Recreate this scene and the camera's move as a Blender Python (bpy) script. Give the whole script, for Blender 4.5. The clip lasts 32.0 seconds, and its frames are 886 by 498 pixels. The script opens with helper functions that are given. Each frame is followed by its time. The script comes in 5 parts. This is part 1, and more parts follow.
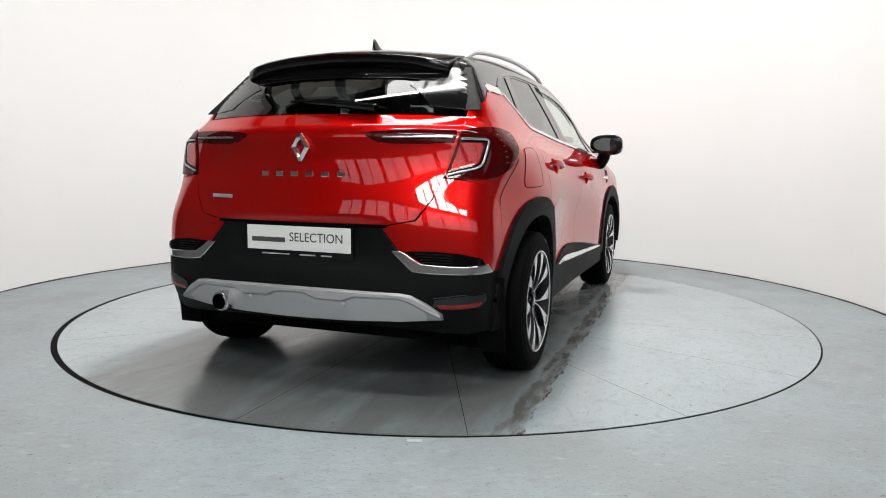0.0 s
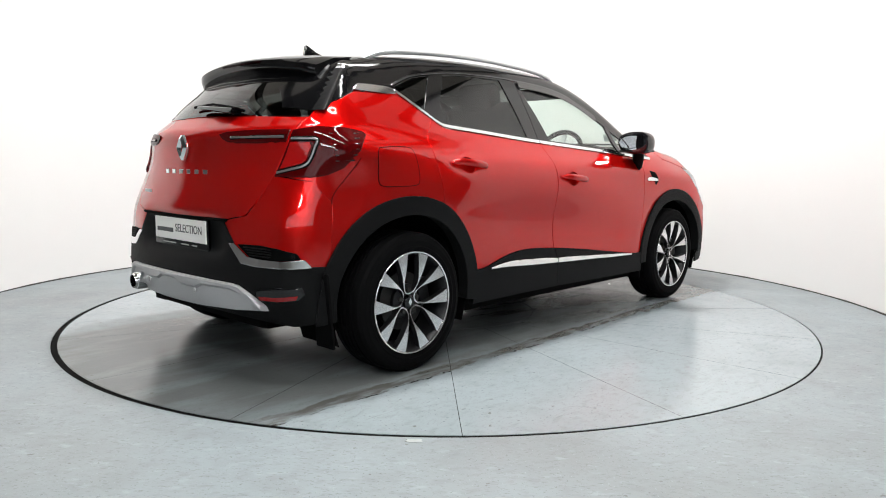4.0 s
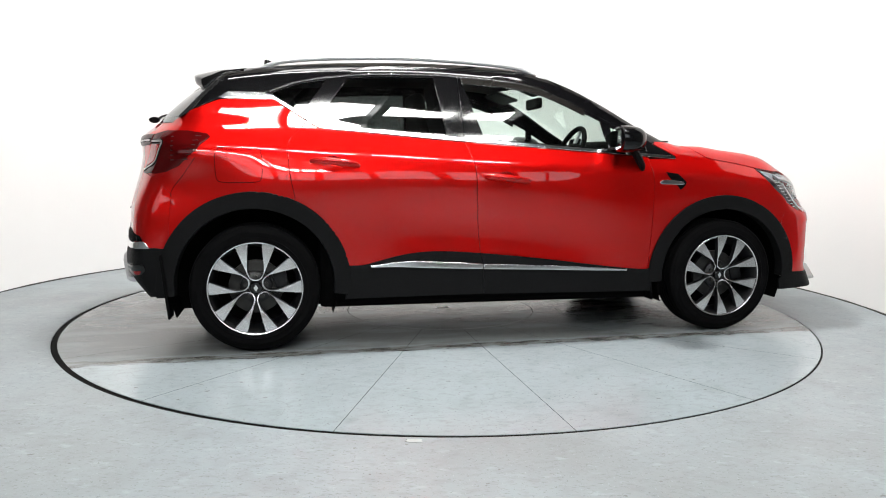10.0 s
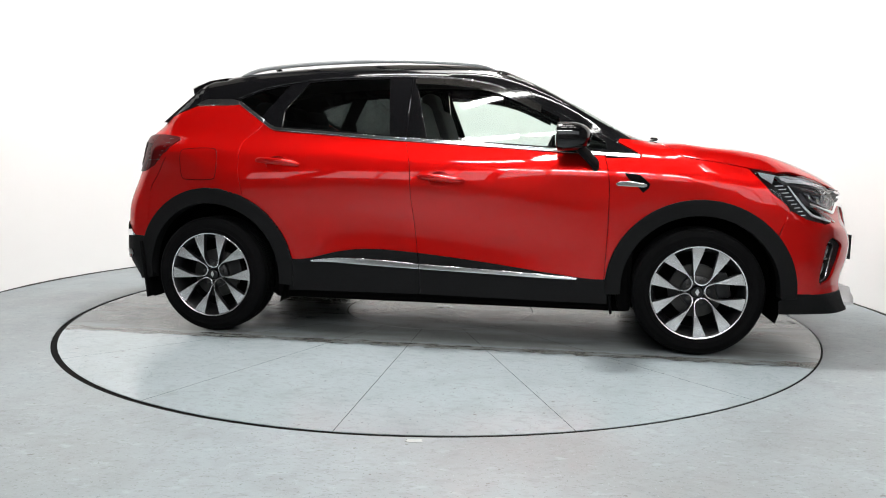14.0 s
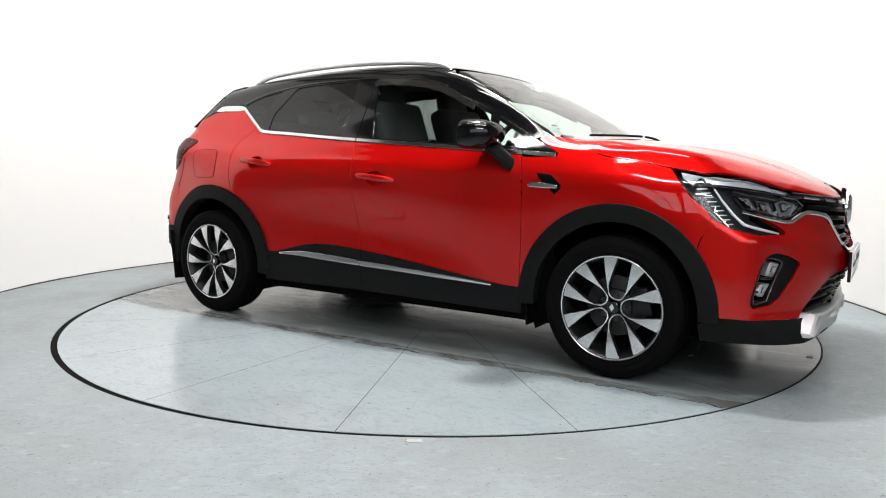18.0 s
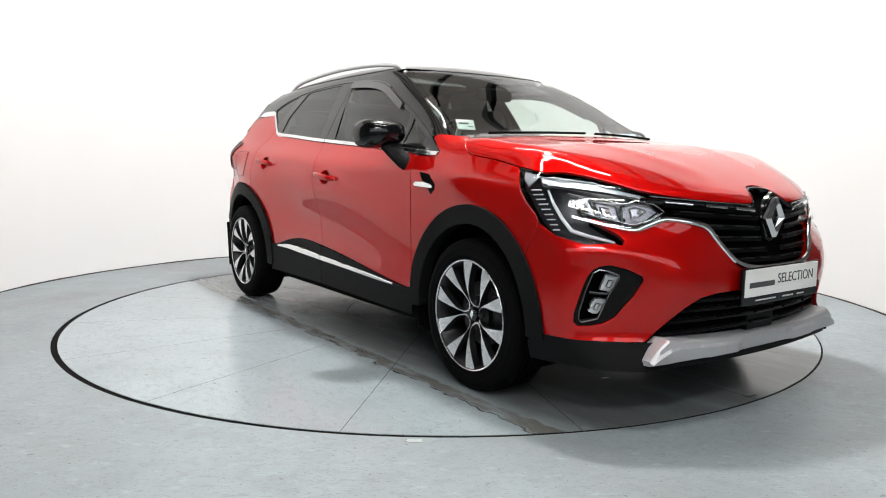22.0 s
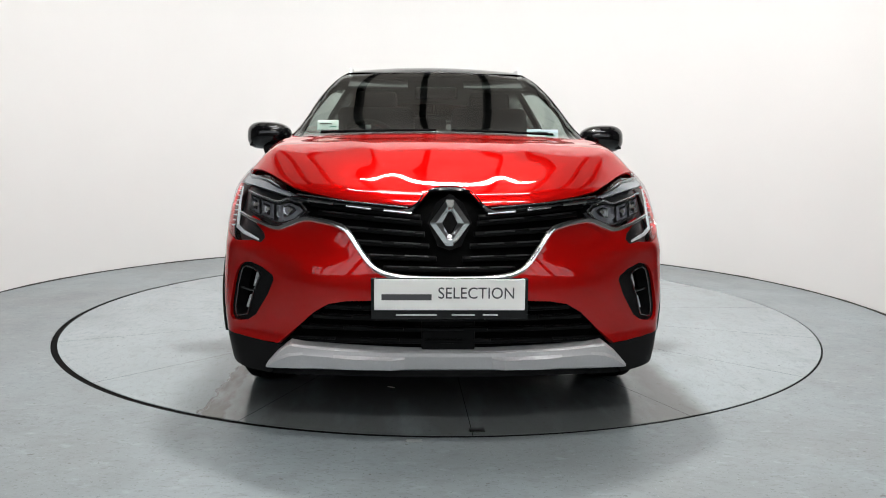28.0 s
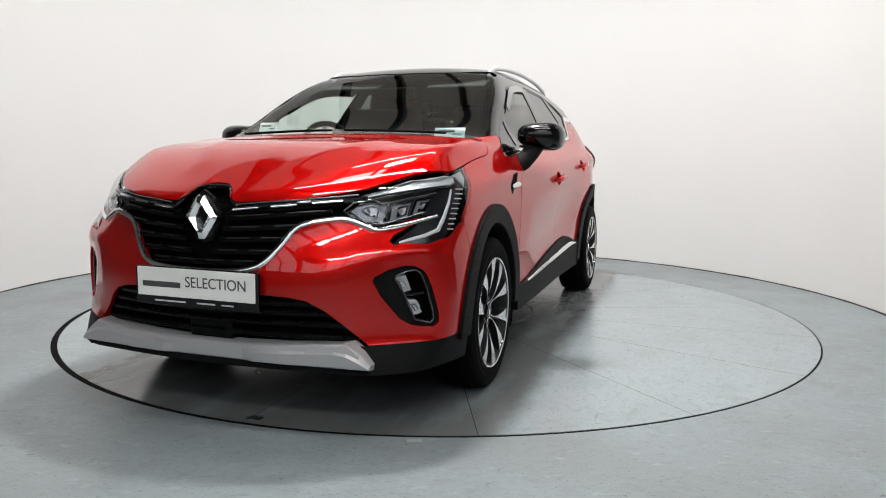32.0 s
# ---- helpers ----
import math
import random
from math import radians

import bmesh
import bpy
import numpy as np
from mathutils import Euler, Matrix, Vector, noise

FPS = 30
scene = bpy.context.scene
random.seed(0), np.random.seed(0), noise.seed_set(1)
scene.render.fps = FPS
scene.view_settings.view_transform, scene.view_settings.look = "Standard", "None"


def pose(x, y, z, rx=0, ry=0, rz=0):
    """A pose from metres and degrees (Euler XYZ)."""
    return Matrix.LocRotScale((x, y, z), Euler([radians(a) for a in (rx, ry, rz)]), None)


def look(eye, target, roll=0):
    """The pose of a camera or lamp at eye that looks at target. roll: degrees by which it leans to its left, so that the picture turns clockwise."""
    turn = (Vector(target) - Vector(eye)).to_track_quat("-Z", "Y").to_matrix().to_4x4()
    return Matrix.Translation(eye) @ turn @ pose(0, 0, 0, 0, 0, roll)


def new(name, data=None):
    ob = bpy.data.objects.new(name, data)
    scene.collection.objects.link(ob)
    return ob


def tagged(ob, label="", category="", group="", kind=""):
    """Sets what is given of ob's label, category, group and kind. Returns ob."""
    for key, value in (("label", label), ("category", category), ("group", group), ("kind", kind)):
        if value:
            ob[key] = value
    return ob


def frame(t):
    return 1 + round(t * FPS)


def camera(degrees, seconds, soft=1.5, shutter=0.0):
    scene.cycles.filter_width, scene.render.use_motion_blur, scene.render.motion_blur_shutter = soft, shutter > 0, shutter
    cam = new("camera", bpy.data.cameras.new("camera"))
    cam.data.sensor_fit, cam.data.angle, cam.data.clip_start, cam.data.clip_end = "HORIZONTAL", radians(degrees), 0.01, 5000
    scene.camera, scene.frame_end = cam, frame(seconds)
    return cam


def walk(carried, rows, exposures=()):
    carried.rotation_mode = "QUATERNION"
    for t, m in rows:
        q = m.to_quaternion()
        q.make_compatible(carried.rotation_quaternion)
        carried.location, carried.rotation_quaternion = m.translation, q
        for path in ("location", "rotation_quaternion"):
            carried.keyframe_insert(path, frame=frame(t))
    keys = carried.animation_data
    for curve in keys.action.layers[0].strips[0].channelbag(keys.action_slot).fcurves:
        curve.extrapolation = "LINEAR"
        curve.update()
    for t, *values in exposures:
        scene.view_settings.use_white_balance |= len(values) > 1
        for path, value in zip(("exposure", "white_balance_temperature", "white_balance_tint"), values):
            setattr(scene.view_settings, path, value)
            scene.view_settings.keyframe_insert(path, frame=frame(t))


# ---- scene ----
# ---- camera ----
cam = camera(63.26, 32.0, 1.0)
EYE = (0.0, -4.734, 0.967)
VIEW = look(EYE, (0.0033, -3.741, 0.848), 0.507)
walk(cam, [(0.0, VIEW), (32.0, VIEW)],
     [(0.0, -0.11), (3.0, 0.11), (6.0, 0.24), (9.0, 0.24), (19.0, 0.24), (22.0, 0.15), (25.0, 0.02), (28.0, -0.15), (32.0, -0.25)])


def turn(t):
    """The turntable's heading in degrees at t seconds."""
    return 70.13 + t * (-5.751 + t * (-0.00317 + t * (0.000596 - t * 0.0000108)))


# ---- world and lights ----
world = bpy.data.worlds.new("world")
scene.world = world
world.use_nodes = True
wn = world.node_tree.nodes["Background"]
wn.inputs[0].default_value = (1.0, 0.97, 0.93, 1)
wn.inputs[1].default_value = 0.05


def area_lamp(name, x, y, z, sx, sy, watts, colour, target=None):
    data = bpy.data.lights.new(name, "AREA")
    data.shape, data.size, data.size_y, data.energy, data.color = "RECTANGLE", sx, sy, watts, colour
    ob = new(name, data)
    ob.matrix_world = look((x, y, z), target or (x, y + 0.001, 0))
    return ob


area_lamp("ceiling_lamp", 0.05, -0.40, 4.3, 0.45, 0.22, 205, (1.0, 0.975, 0.94))
area_lamp("ceiling_lamp", 0.15, 0.42, 4.3, 2.2, 0.09, 30, (1.0, 0.975, 0.94))
area_lamp("ceiling_lamp", 0.0, -1.10, 4.3, 3.0, 0.13, 42, (1.0, 0.985, 0.965))


# ---- materials ----
def mat(name, colour, rough=0.5, metal=0.0, coat=0.0, spec=0.5):
    m = bpy.data.materials.new(name)
    m.use_nodes = True
    b = m.node_tree.nodes["Principled BSDF"]
    b.inputs["Base Color"].default_value = (*colour, 1)
    b.inputs["Roughness"].default_value = rough
    b.inputs["Metallic"].default_value = metal
    b.inputs["Coat Weight"].default_value = coat
    b.inputs["Coat Roughness"].default_value = 0.02
    b.inputs["Specular IOR Level"].default_value = spec
    return m


def grain(m, scale, amount, bump=0.0, detail=6, colour2=None, space="Object", bump_scale=None):
    """Varies the base colour with noise and adds fine relief."""
    nt = m.node_tree
    b = nt.nodes["Principled BSDF"]
    tc = nt.nodes.new("ShaderNodeTexCoord")
    n = nt.nodes.new("ShaderNodeTexNoise")
    n.inputs["Scale"].default_value = scale
    n.inputs["Detail"].default_value = detail
    nt.links.new(tc.outputs[space], n.inputs["Vector"])
    mix = nt.nodes.new("ShaderNodeMix")
    mix.data_type = "RGBA"
    c = b.inputs["Base Color"].default_value[:]
    mix.inputs["A"].default_value = c
    mix.inputs["B"].default_value = (*colour2, 1) if colour2 else tuple(max(0, v * (1 - amount)) for v in c[:3]) + (1,)
    nt.links.new(n.outputs["Fac"], mix.inputs["Factor"])
    nt.links.new(mix.outputs["Result"], b.inputs["Base Color"])
    if bump:
        n2 = nt.nodes.new("ShaderNodeTexNoise")
        n2.inputs["Scale"].default_value = bump_scale or scale * 6
        nt.links.new(tc.outputs[space], n2.inputs["Vector"])
        bp = nt.nodes.new("ShaderNodeBump")
        bp.inputs["Strength"].default_value = bump
        bp.inputs["Distance"].default_value = 0.004
        nt.links.new(n2.outputs["Fac"], bp.inputs["Height"])
        nt.links.new(bp.outputs["Normal"], b.inputs["Normal"])
    return m


def glass(name, tint, gloss=0.0):
    """A thin pane: clear with a tint, with mirror reflections by the angle."""
    m = bpy.data.materials.new(name)
    m.use_nodes = True
    nt = m.node_tree
    nt.nodes.remove(nt.nodes["Principled BSDF"])
    tr, gl, lw, pw, ma, mx = (nt.nodes.new("ShaderNode" + k) for k in ("BsdfTransparent", "BsdfGlossy", "LayerWeight", "Math", "Math", "MixShader"))
    tr.inputs["Color"].default_value = (*tint, 1)
    gl.inputs["Roughness"].default_value = gloss
    lw.inputs["Blend"].default_value = 0.5
    pw.operation, ma.operation = "POWER", "MULTIPLY_ADD"
    pw.inputs[1].default_value = 4.5
    ma.inputs[1].default_value, ma.inputs[2].default_value = 0.90, 0.065
    nt.links.new(lw.outputs["Facing"], pw.inputs[0])
    nt.links.new(pw.outputs[0], ma.inputs[0])
    nt.links.new(ma.outputs[0], mx.inputs[0])
    nt.links.new(tr.outputs[0], mx.inputs[1])
    nt.links.new(gl.outputs[0], mx.inputs[2])
    nt.links.new(mx.outputs[0], nt.nodes["Material Output"].inputs["Surface"])
    return m


def glow(name, colour, strength):
    m = mat(name, colour, 0.5)
    b = m.node_tree.nodes["Principled BSDF"]
    b.inputs["Emission Color"].default_value = (*colour, 1)
    b.inputs["Emission Strength"].default_value = strength
    return m


RED = mat("red_paint", (0.50, 0.0040, 0.0032), 0.34, 0.60, 1.0, spec=0.0)
RED.node_tree.nodes["Principled BSDF"].inputs["Specular Tint"].default_value = (0.55, 0.01, 0.006, 1)
RED.node_tree.nodes["Principled BSDF"].inputs["Coat Roughness"].default_value = 0.008
GLOSS_BLACK = mat("gloss_black_paint", (0.003, 0.003, 0.0035), 0.08, 0.0, 0.0)
PLASTIC = grain(mat("black_plastic", (0.0080, 0.0081, 0.0085), 0.55, spec=0.08), 90, 0.3, 0.25, bump_scale=700)
MATT = mat("matt_black", (0.002, 0.002, 0.002), 0.7, spec=0.04)
GRILLE = mat("grille_black", (0.002, 0.002, 0.0022), 0.35, spec=0.12)
CHROME = mat("chrome", (0.85, 0.85, 0.86), 0.12, 1.0)
GRILLE_DASH = mat("grille_dash", (0.05, 0.05, 0.052), 0.3, 0.8)
GRILLE_EDGE = mat("grille_edge_metal", (0.16, 0.16, 0.165), 0.25, 0.9)
SATIN = grain(mat("satin_silver", (0.48, 0.48, 0.49), 0.42, 0.35), 120, 0.12)
RUBBER = grain(mat("rubber", (0.0042, 0.0042, 0.0045), 0.7, spec=0.04), 60, 0.4, 0.2)
ALLOY = mat("machined_alloy", (0.72, 0.72, 0.73), 0.25, 0.9)
DARK_ALLOY = mat("dark_alloy", (0.010, 0.010, 0.011), 0.40, 0.3)
STEEL = grain(mat("brake_steel", (0.055, 0.054, 0.052), 0.5, 0.8), 30, 0.4)
CLEAR = glass("clear_glass", (0.84, 0.92, 0.88))
TINTED = glass("tinted_glass", (0.17, 0.19, 0.185))
LENS = glass("lamp_lens", (0.86, 0.88, 0.9))
RED_LENS = mat("red_lens", (0.055, 0.0012, 0.0015), 0.15, 0.0, 0.5, spec=0.0)
FIN_RED = mat("unlit_lamp_red", (0.012, 0.0008, 0.0008), 0.3, 0.0, 0.2, spec=0.0)
LAMP_CORE = mat("red_lamp_core", (0.36, 0.006, 0.006), 0.2, 0.2, 0.8, spec=0.1)
WHITE_PLASTIC = mat("white_plate", (0.86, 0.85, 0.82), 0.35)
INK = mat("ink", (0.02, 0.02, 0.022), 0.5)
FABRIC = grain(mat("seat_fabric", (0.03, 0.03, 0.032), 0.9), 40, 0.4, 0.2)
SILVER = mat("silvered_plastic", (0.58, 0.59, 0.61), 0.36, 0.55, 0.1)
RAIL = mat("brushed_rail", (0.62, 0.62, 0.63), 0.32, 0.6)
DRL = mat("light_guide", (0.72, 0.73, 0.75), 0.5)
BOWL = mat("smoked_reflector", (0.62, 0.62, 0.64), 0.30, 0.75)
MODULE = mat("bulb_glass", (0.30, 0.28, 0.25), 0.06, 0.2, 1)
TAIL_GUIDE = mat("tail_light_guide", (0.32, 0.30, 0.30), 0.18, 0.7, 0.3)
WALL = grain(mat("white_wall_paint", (0.72, 0.717, 0.712), 0.65), 1.3, 0.05, 0.15, bump_scale=60)


def worn_paint(name, a, b, dirt, rough, track=False):
    """Painted concrete: blotches, fine grain, specks and scuffs; with track, a worn strip along the x axis and a soiled
    band, painted darker still as the car's shade.
    """
    m = mat(name, a, rough, spec=0.3)
    nt = m.node_tree
    bsdf = nt.nodes["Principled BSDF"]
    tc = nt.nodes.new("ShaderNodeTexCoord")

    def noise_at(scale, detail=6, stretch=None, turn_=0.0):
        n = nt.nodes.new("ShaderNodeTexNoise")
        n.inputs["Scale"].default_value, n.inputs["Detail"].default_value = scale, detail
        src = tc.outputs["Object"]
        if stretch:
            mp = nt.nodes.new("ShaderNodeMapping")
            mp.inputs["Scale"].default_value = stretch
            mp.inputs["Rotation"].default_value = (0, 0, turn_)
            nt.links.new(src, mp.inputs["Vector"])
            src = mp.outputs["Vector"]
        nt.links.new(src, n.inputs["Vector"])
        return n.outputs["Fac"]

    def ramp(src, lo, hi, top=1.0):
        r = nt.nodes.new("ShaderNodeMapRange")
        r.inputs["From Min"].default_value, r.inputs["From Max"].default_value, r.inputs["To Max"].default_value = lo, hi, top
        nt.links.new(src, r.inputs["Value"])
        return r.outputs["Result"]

    def mix(fac, x, colour):
        k = nt.nodes.new("ShaderNodeMix")
        k.data_type = "RGBA"
        nt.links.new(fac, k.inputs["Factor"])
        if isinstance(x, tuple):
            k.inputs["A"].default_value = (*x, 1)
        else:
            nt.links.new(x, k.inputs["A"])
        k.inputs["B"].default_value = (*colour, 1)
        return k.outputs["Result"]

    def calc(op, x, y):
        k = nt.nodes.new("ShaderNodeMath")
        k.operation = op
        for i, v in enumerate((x, y)):
            if isinstance(v, (int, float)):
                k.inputs[i].default_value = v
            else:
                nt.links.new(v, k.inputs[i])
        return k.outputs[0]

    c = mix(ramp(noise_at(0.9, 4), 0.35, 0.65), a, b)
    c = mix(ramp(noise_at(5.5, 9), 0.52, 0.72, 0.35), c, tuple(v * 0.80 for v in b))
    c = mix(ramp(noise_at(2.3, 8, (1, 1, 1), 0.5), 0.52, 0.74, 0.22 if track else 0.45), c, tuple(min(1, v * 1.12) for v in a))
    c = mix(ramp(noise_at(18, 8, (1, 1.6, 1), 0.3), 0.52, 0.68, 0.35), c, tuple(v * 0.74 for v in b))
    c = mix(ramp(noise_at(11, 9, (1, 2.2, 1), 0.9), 0.60, 0.68, 0.15 if track else 0.5), c, tuple(min(1, v * 1.22) for v in a))
    c = mix(ramp(noise_at(30, 3), 0.69, 0.73, 0.8), c, dirt)
    c = mix(ramp(noise_at(95, 2), 0.66, 0.72, 0.85), c, tuple(v * 0.5 for v in b))
    c = mix(ramp(noise_at(42, 6, (1, 3.5, 1), 1.1), 0.60, 0.66, 0.40 if track else 0.75), c, tuple(v * 0.62 for v in b))
    c = mix(ramp(noise_at(55, 6, (3.0, 1, 1), 0.4), 0.63, 0.70, 0.15 if track else 0.5), c, tuple(min(1, v * 1.3) for v in a))
    crack = calc("ABSOLUTE", calc("SUBTRACT", noise_at(1.7, 5), 0.5), 0.0)
    c = mix(calc("MULTIPLY", calc("SUBTRACT", 1.0, ramp(crack, 0.0008, 0.0026)), ramp(noise_at(3.1, 3), 0.54, 0.62, 0.30)), c, tuple(v * 0.5 for v in b))
    c = mix(ramp(noise_at(3.0, 7, (1.2, 16, 1), 0.6), 0.68, 0.76, 0.6), c, tuple(v * 0.6 for v in b))
    rough_in = ramp(noise_at(4.0, 6), 0.3, 0.75, 0.10)
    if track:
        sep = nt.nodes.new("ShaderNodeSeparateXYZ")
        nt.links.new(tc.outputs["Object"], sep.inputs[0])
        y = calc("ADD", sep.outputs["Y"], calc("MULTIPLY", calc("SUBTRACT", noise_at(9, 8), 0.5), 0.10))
        # soiled band under the car, its colour taken down further to stand for shade
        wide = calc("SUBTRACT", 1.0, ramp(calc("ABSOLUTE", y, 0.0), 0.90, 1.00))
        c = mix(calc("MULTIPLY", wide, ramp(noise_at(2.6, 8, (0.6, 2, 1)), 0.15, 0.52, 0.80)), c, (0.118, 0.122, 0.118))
        strip = calc("SUBTRACT", 1.0, ramp(calc("ABSOLUTE", calc("ADD", y, 0.985), 0.0), 0.030, 0.045))
        c = mix(calc("MULTIPLY", strip, ramp(noise_at(6, 8, (0.8, 3, 1)), 0.25, 0.55, 0.85)), c, (0.085, 0.079, 0.068))
        edge = calc("SUBTRACT", 1.0, ramp(calc("ABSOLUTE", calc("ADD", y, 1.03), 0.0), 0.002, 0.008))
        c = mix(calc("MULTIPLY", edge, ramp(noise_at(7, 6), 0.40, 0.52, 0.9)), c, (0.05, 0.045, 0.04))
    nt.links.new(c, bsdf.inputs["Base Color"])
    nt.links.new(calc("ADD", rough_in, rough - 0.045), bsdf.inputs["Roughness"])
    bsdf.inputs["Specular IOR Level"].default_value = 0.5
    bp = nt.nodes.new("ShaderNodeBump")
    bp.inputs["Strength"].default_value, bp.inputs["Distance"].default_value = 0.12, 0.004
    nt.links.new(noise_at(45, 6), bp.inputs["Height"])
    nt.links.new(bp.outputs["Normal"], bsdf.inputs["Normal"])
    return m


FLOOR = worn_paint("painted_concrete", (0.236, 0.272, 0.288), (0.196, 0.214, 0.221), (0.09, 0.092, 0.088), 0.42)
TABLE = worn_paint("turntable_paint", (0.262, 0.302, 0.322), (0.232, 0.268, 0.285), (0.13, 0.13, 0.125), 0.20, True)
CEILING = grain(mat("roof_sheet", (0.11, 0.107, 0.102), 0.7), 0.7, 0.3)
# pale roof sheets with emission added, to brighten them in the reflections
CEILING_PALE = glow("glowing_roof_sheet", (0.62, 0.58, 0.52), 0.42)
SKYLIGHT = glow("translucent_skylight", (0.90, 0.90, 0.88), 54.0)
ROOF_LIGHT = glow("dull_skylight", (0.90, 0.90, 0.88), 12.0)
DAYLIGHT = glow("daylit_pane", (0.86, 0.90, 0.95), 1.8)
TRUSS = mat("dark_steel", (0.03, 0.03, 0.032), 0.5)
HALL = grain(mat("hall_wall", (0.25, 0.247, 0.243), 0.7), 0.8, 0.3)


# ---- small builders ----
def mesh_object(name, verts, faces, material, parent=None, label="", smooth=False, normals=None):
    me = bpy.data.meshes.new(name)
    me.from_pydata([tuple(v) for v in verts], [], [tuple(int(i) for i in f) for f in faces])
    me.materials.append(material)
    me.update()
    if smooth or normals is not None:
        me.polygons.foreach_set("use_smooth", [True] * len(me.polygons))
    if normals is not None:
        me.normals_split_custom_set_from_vertices([tuple(n) for n in normals])
    ob = new(name, me)
    ob.parent = parent
    return tagged(ob, label)


def part(name, bm, material, parent, label="", smooth=False, angle=35):
    me = bpy.data.meshes.new(name)
    bmesh.ops.recalc_face_normals(bm, faces=bm.faces)
    if smooth:
        for f in bm.faces:
            f.smooth = True
        for e in bm.edges:
            e.smooth = len(e.link_faces) == 2 and e.calc_face_angle(0) < radians(angle)
    bm.to_mesh(me)
    bm.free()
    me.materials.append(material)
    ob = new(name, me)
    ob.parent = parent
    return tagged(ob, label)


def box_bm(sx, sy, sz, m=None, bevel=0.0, segments=2, bm=None):
    b = bmesh.new()
    bmesh.ops.create_cube(b, size=1, matrix=Matrix.Diagonal((sx, sy, sz, 1)))
    if bevel:
        bmesh.ops.bevel(b, geom=b.edges[:], offset=bevel, segments=segments, affect="EDGES", profile=0.6)
    if m is not None:
        b.transform(m)
    return b


def revolve_bm(profile, steps=48, axis="Z", m=None, closed=False):
    """A lathe body from (radius, height) pairs."""
    b = bmesh.new()
    rings = []
    for r, h in profile:
        ring = []
        for i in range(steps):
            a = 2 * math.pi * i / steps
            v = (r * math.cos(a), r * math.sin(a), h)
            if axis == "Y":
                v = (v[0], v[2], v[1])
            ring.append(b.verts.new(v))
        rings.append(ring)
    pairs = list(zip(rings, rings[1:])) + ([(rings[-1], rings[0])] if closed else [])
    for p, q in pairs:
        for i in range(steps):
            j = (i + 1) % steps
            b.faces.new((p[i], p[j], q[j], q[i]))
    if not closed:
        for ring in (rings[0], rings[-1]):
            b.faces.new(ring)
    if m is not None:
        b.transform(m)
    return b


def tube_bm(points, radius, sides=8, flat=1.0, up=(0, 0, 1)):
    """A round or flattened bar along points; radius may vary by point."""
    b = bmesh.new()
    pts = [Vector(p) for p in points]
    rings = []
    for i, p in enumerate(pts):
        d = (pts[min(i + 1, len(pts) - 1)] - pts[max(i - 1, 0)]).normalized()
        s = d.cross(Vector(up)).normalized()
        u = s.cross(d)
        r = radius[i] if isinstance(radius, (list, tuple)) else radius
        rings.append([b.verts.new(p + s * r * math.cos(a) + u * r * flat * math.sin(a))
                      for a in (2 * math.pi * k / sides for k in range(sides))])
    for p, q in zip(rings, rings[1:]):
        for k in range(sides):
            b.faces.new((p[k], p[(k + 1) % sides], q[(k + 1) % sides], q[k]))
    b.faces.new(rings[0])
    b.faces.new(rings[-1])
    return b


def prism_bm(loop, thick, m=None, bevel=0.0):
    """A flat plate: an outline in x, y made thick in z."""
    b = bmesh.new()
    f = b.faces.new([b.verts.new((x, y, 0)) for x, y in loop])
    r = bmesh.ops.extrude_face_region(b, geom=[f])
    for v in r["geom"]:
        if isinstance(v, bmesh.types.BMVert):
            v.co.z += thick
    if bevel:
        top = [e for e in b.edges if all(v.co.z > thick * 0.9 for v in e.verts)]
        bmesh.ops.bevel(b, geom=top, offset=bevel, segments=2, affect="EDGES")
    if m is not None:
        b.transform(m)
    return b


def flow(points, n=6, closed=False):
    """A smooth curve through points (any dimension)."""
    p = [np.array(q, float) for q in points]
    if len(p) < 3:
        return [tuple(q) for q in p]
    out = []
    for i in range(len(p) - 1):
        a, b, c, d = p[max(i - 1, 0)], p[i], p[i + 1], p[min(i + 2, len(p) - 1)]
        for k in range(n):
            t = k / n
            out.append(tuple(0.5 * ((2 * b) + (c - a) * t + (2 * a - 5 * b + 4 * c - d) * t * t + (3 * b - a - 3 * c + d) * t ** 3)))
    out.append(tuple(p[-1]))
    return out


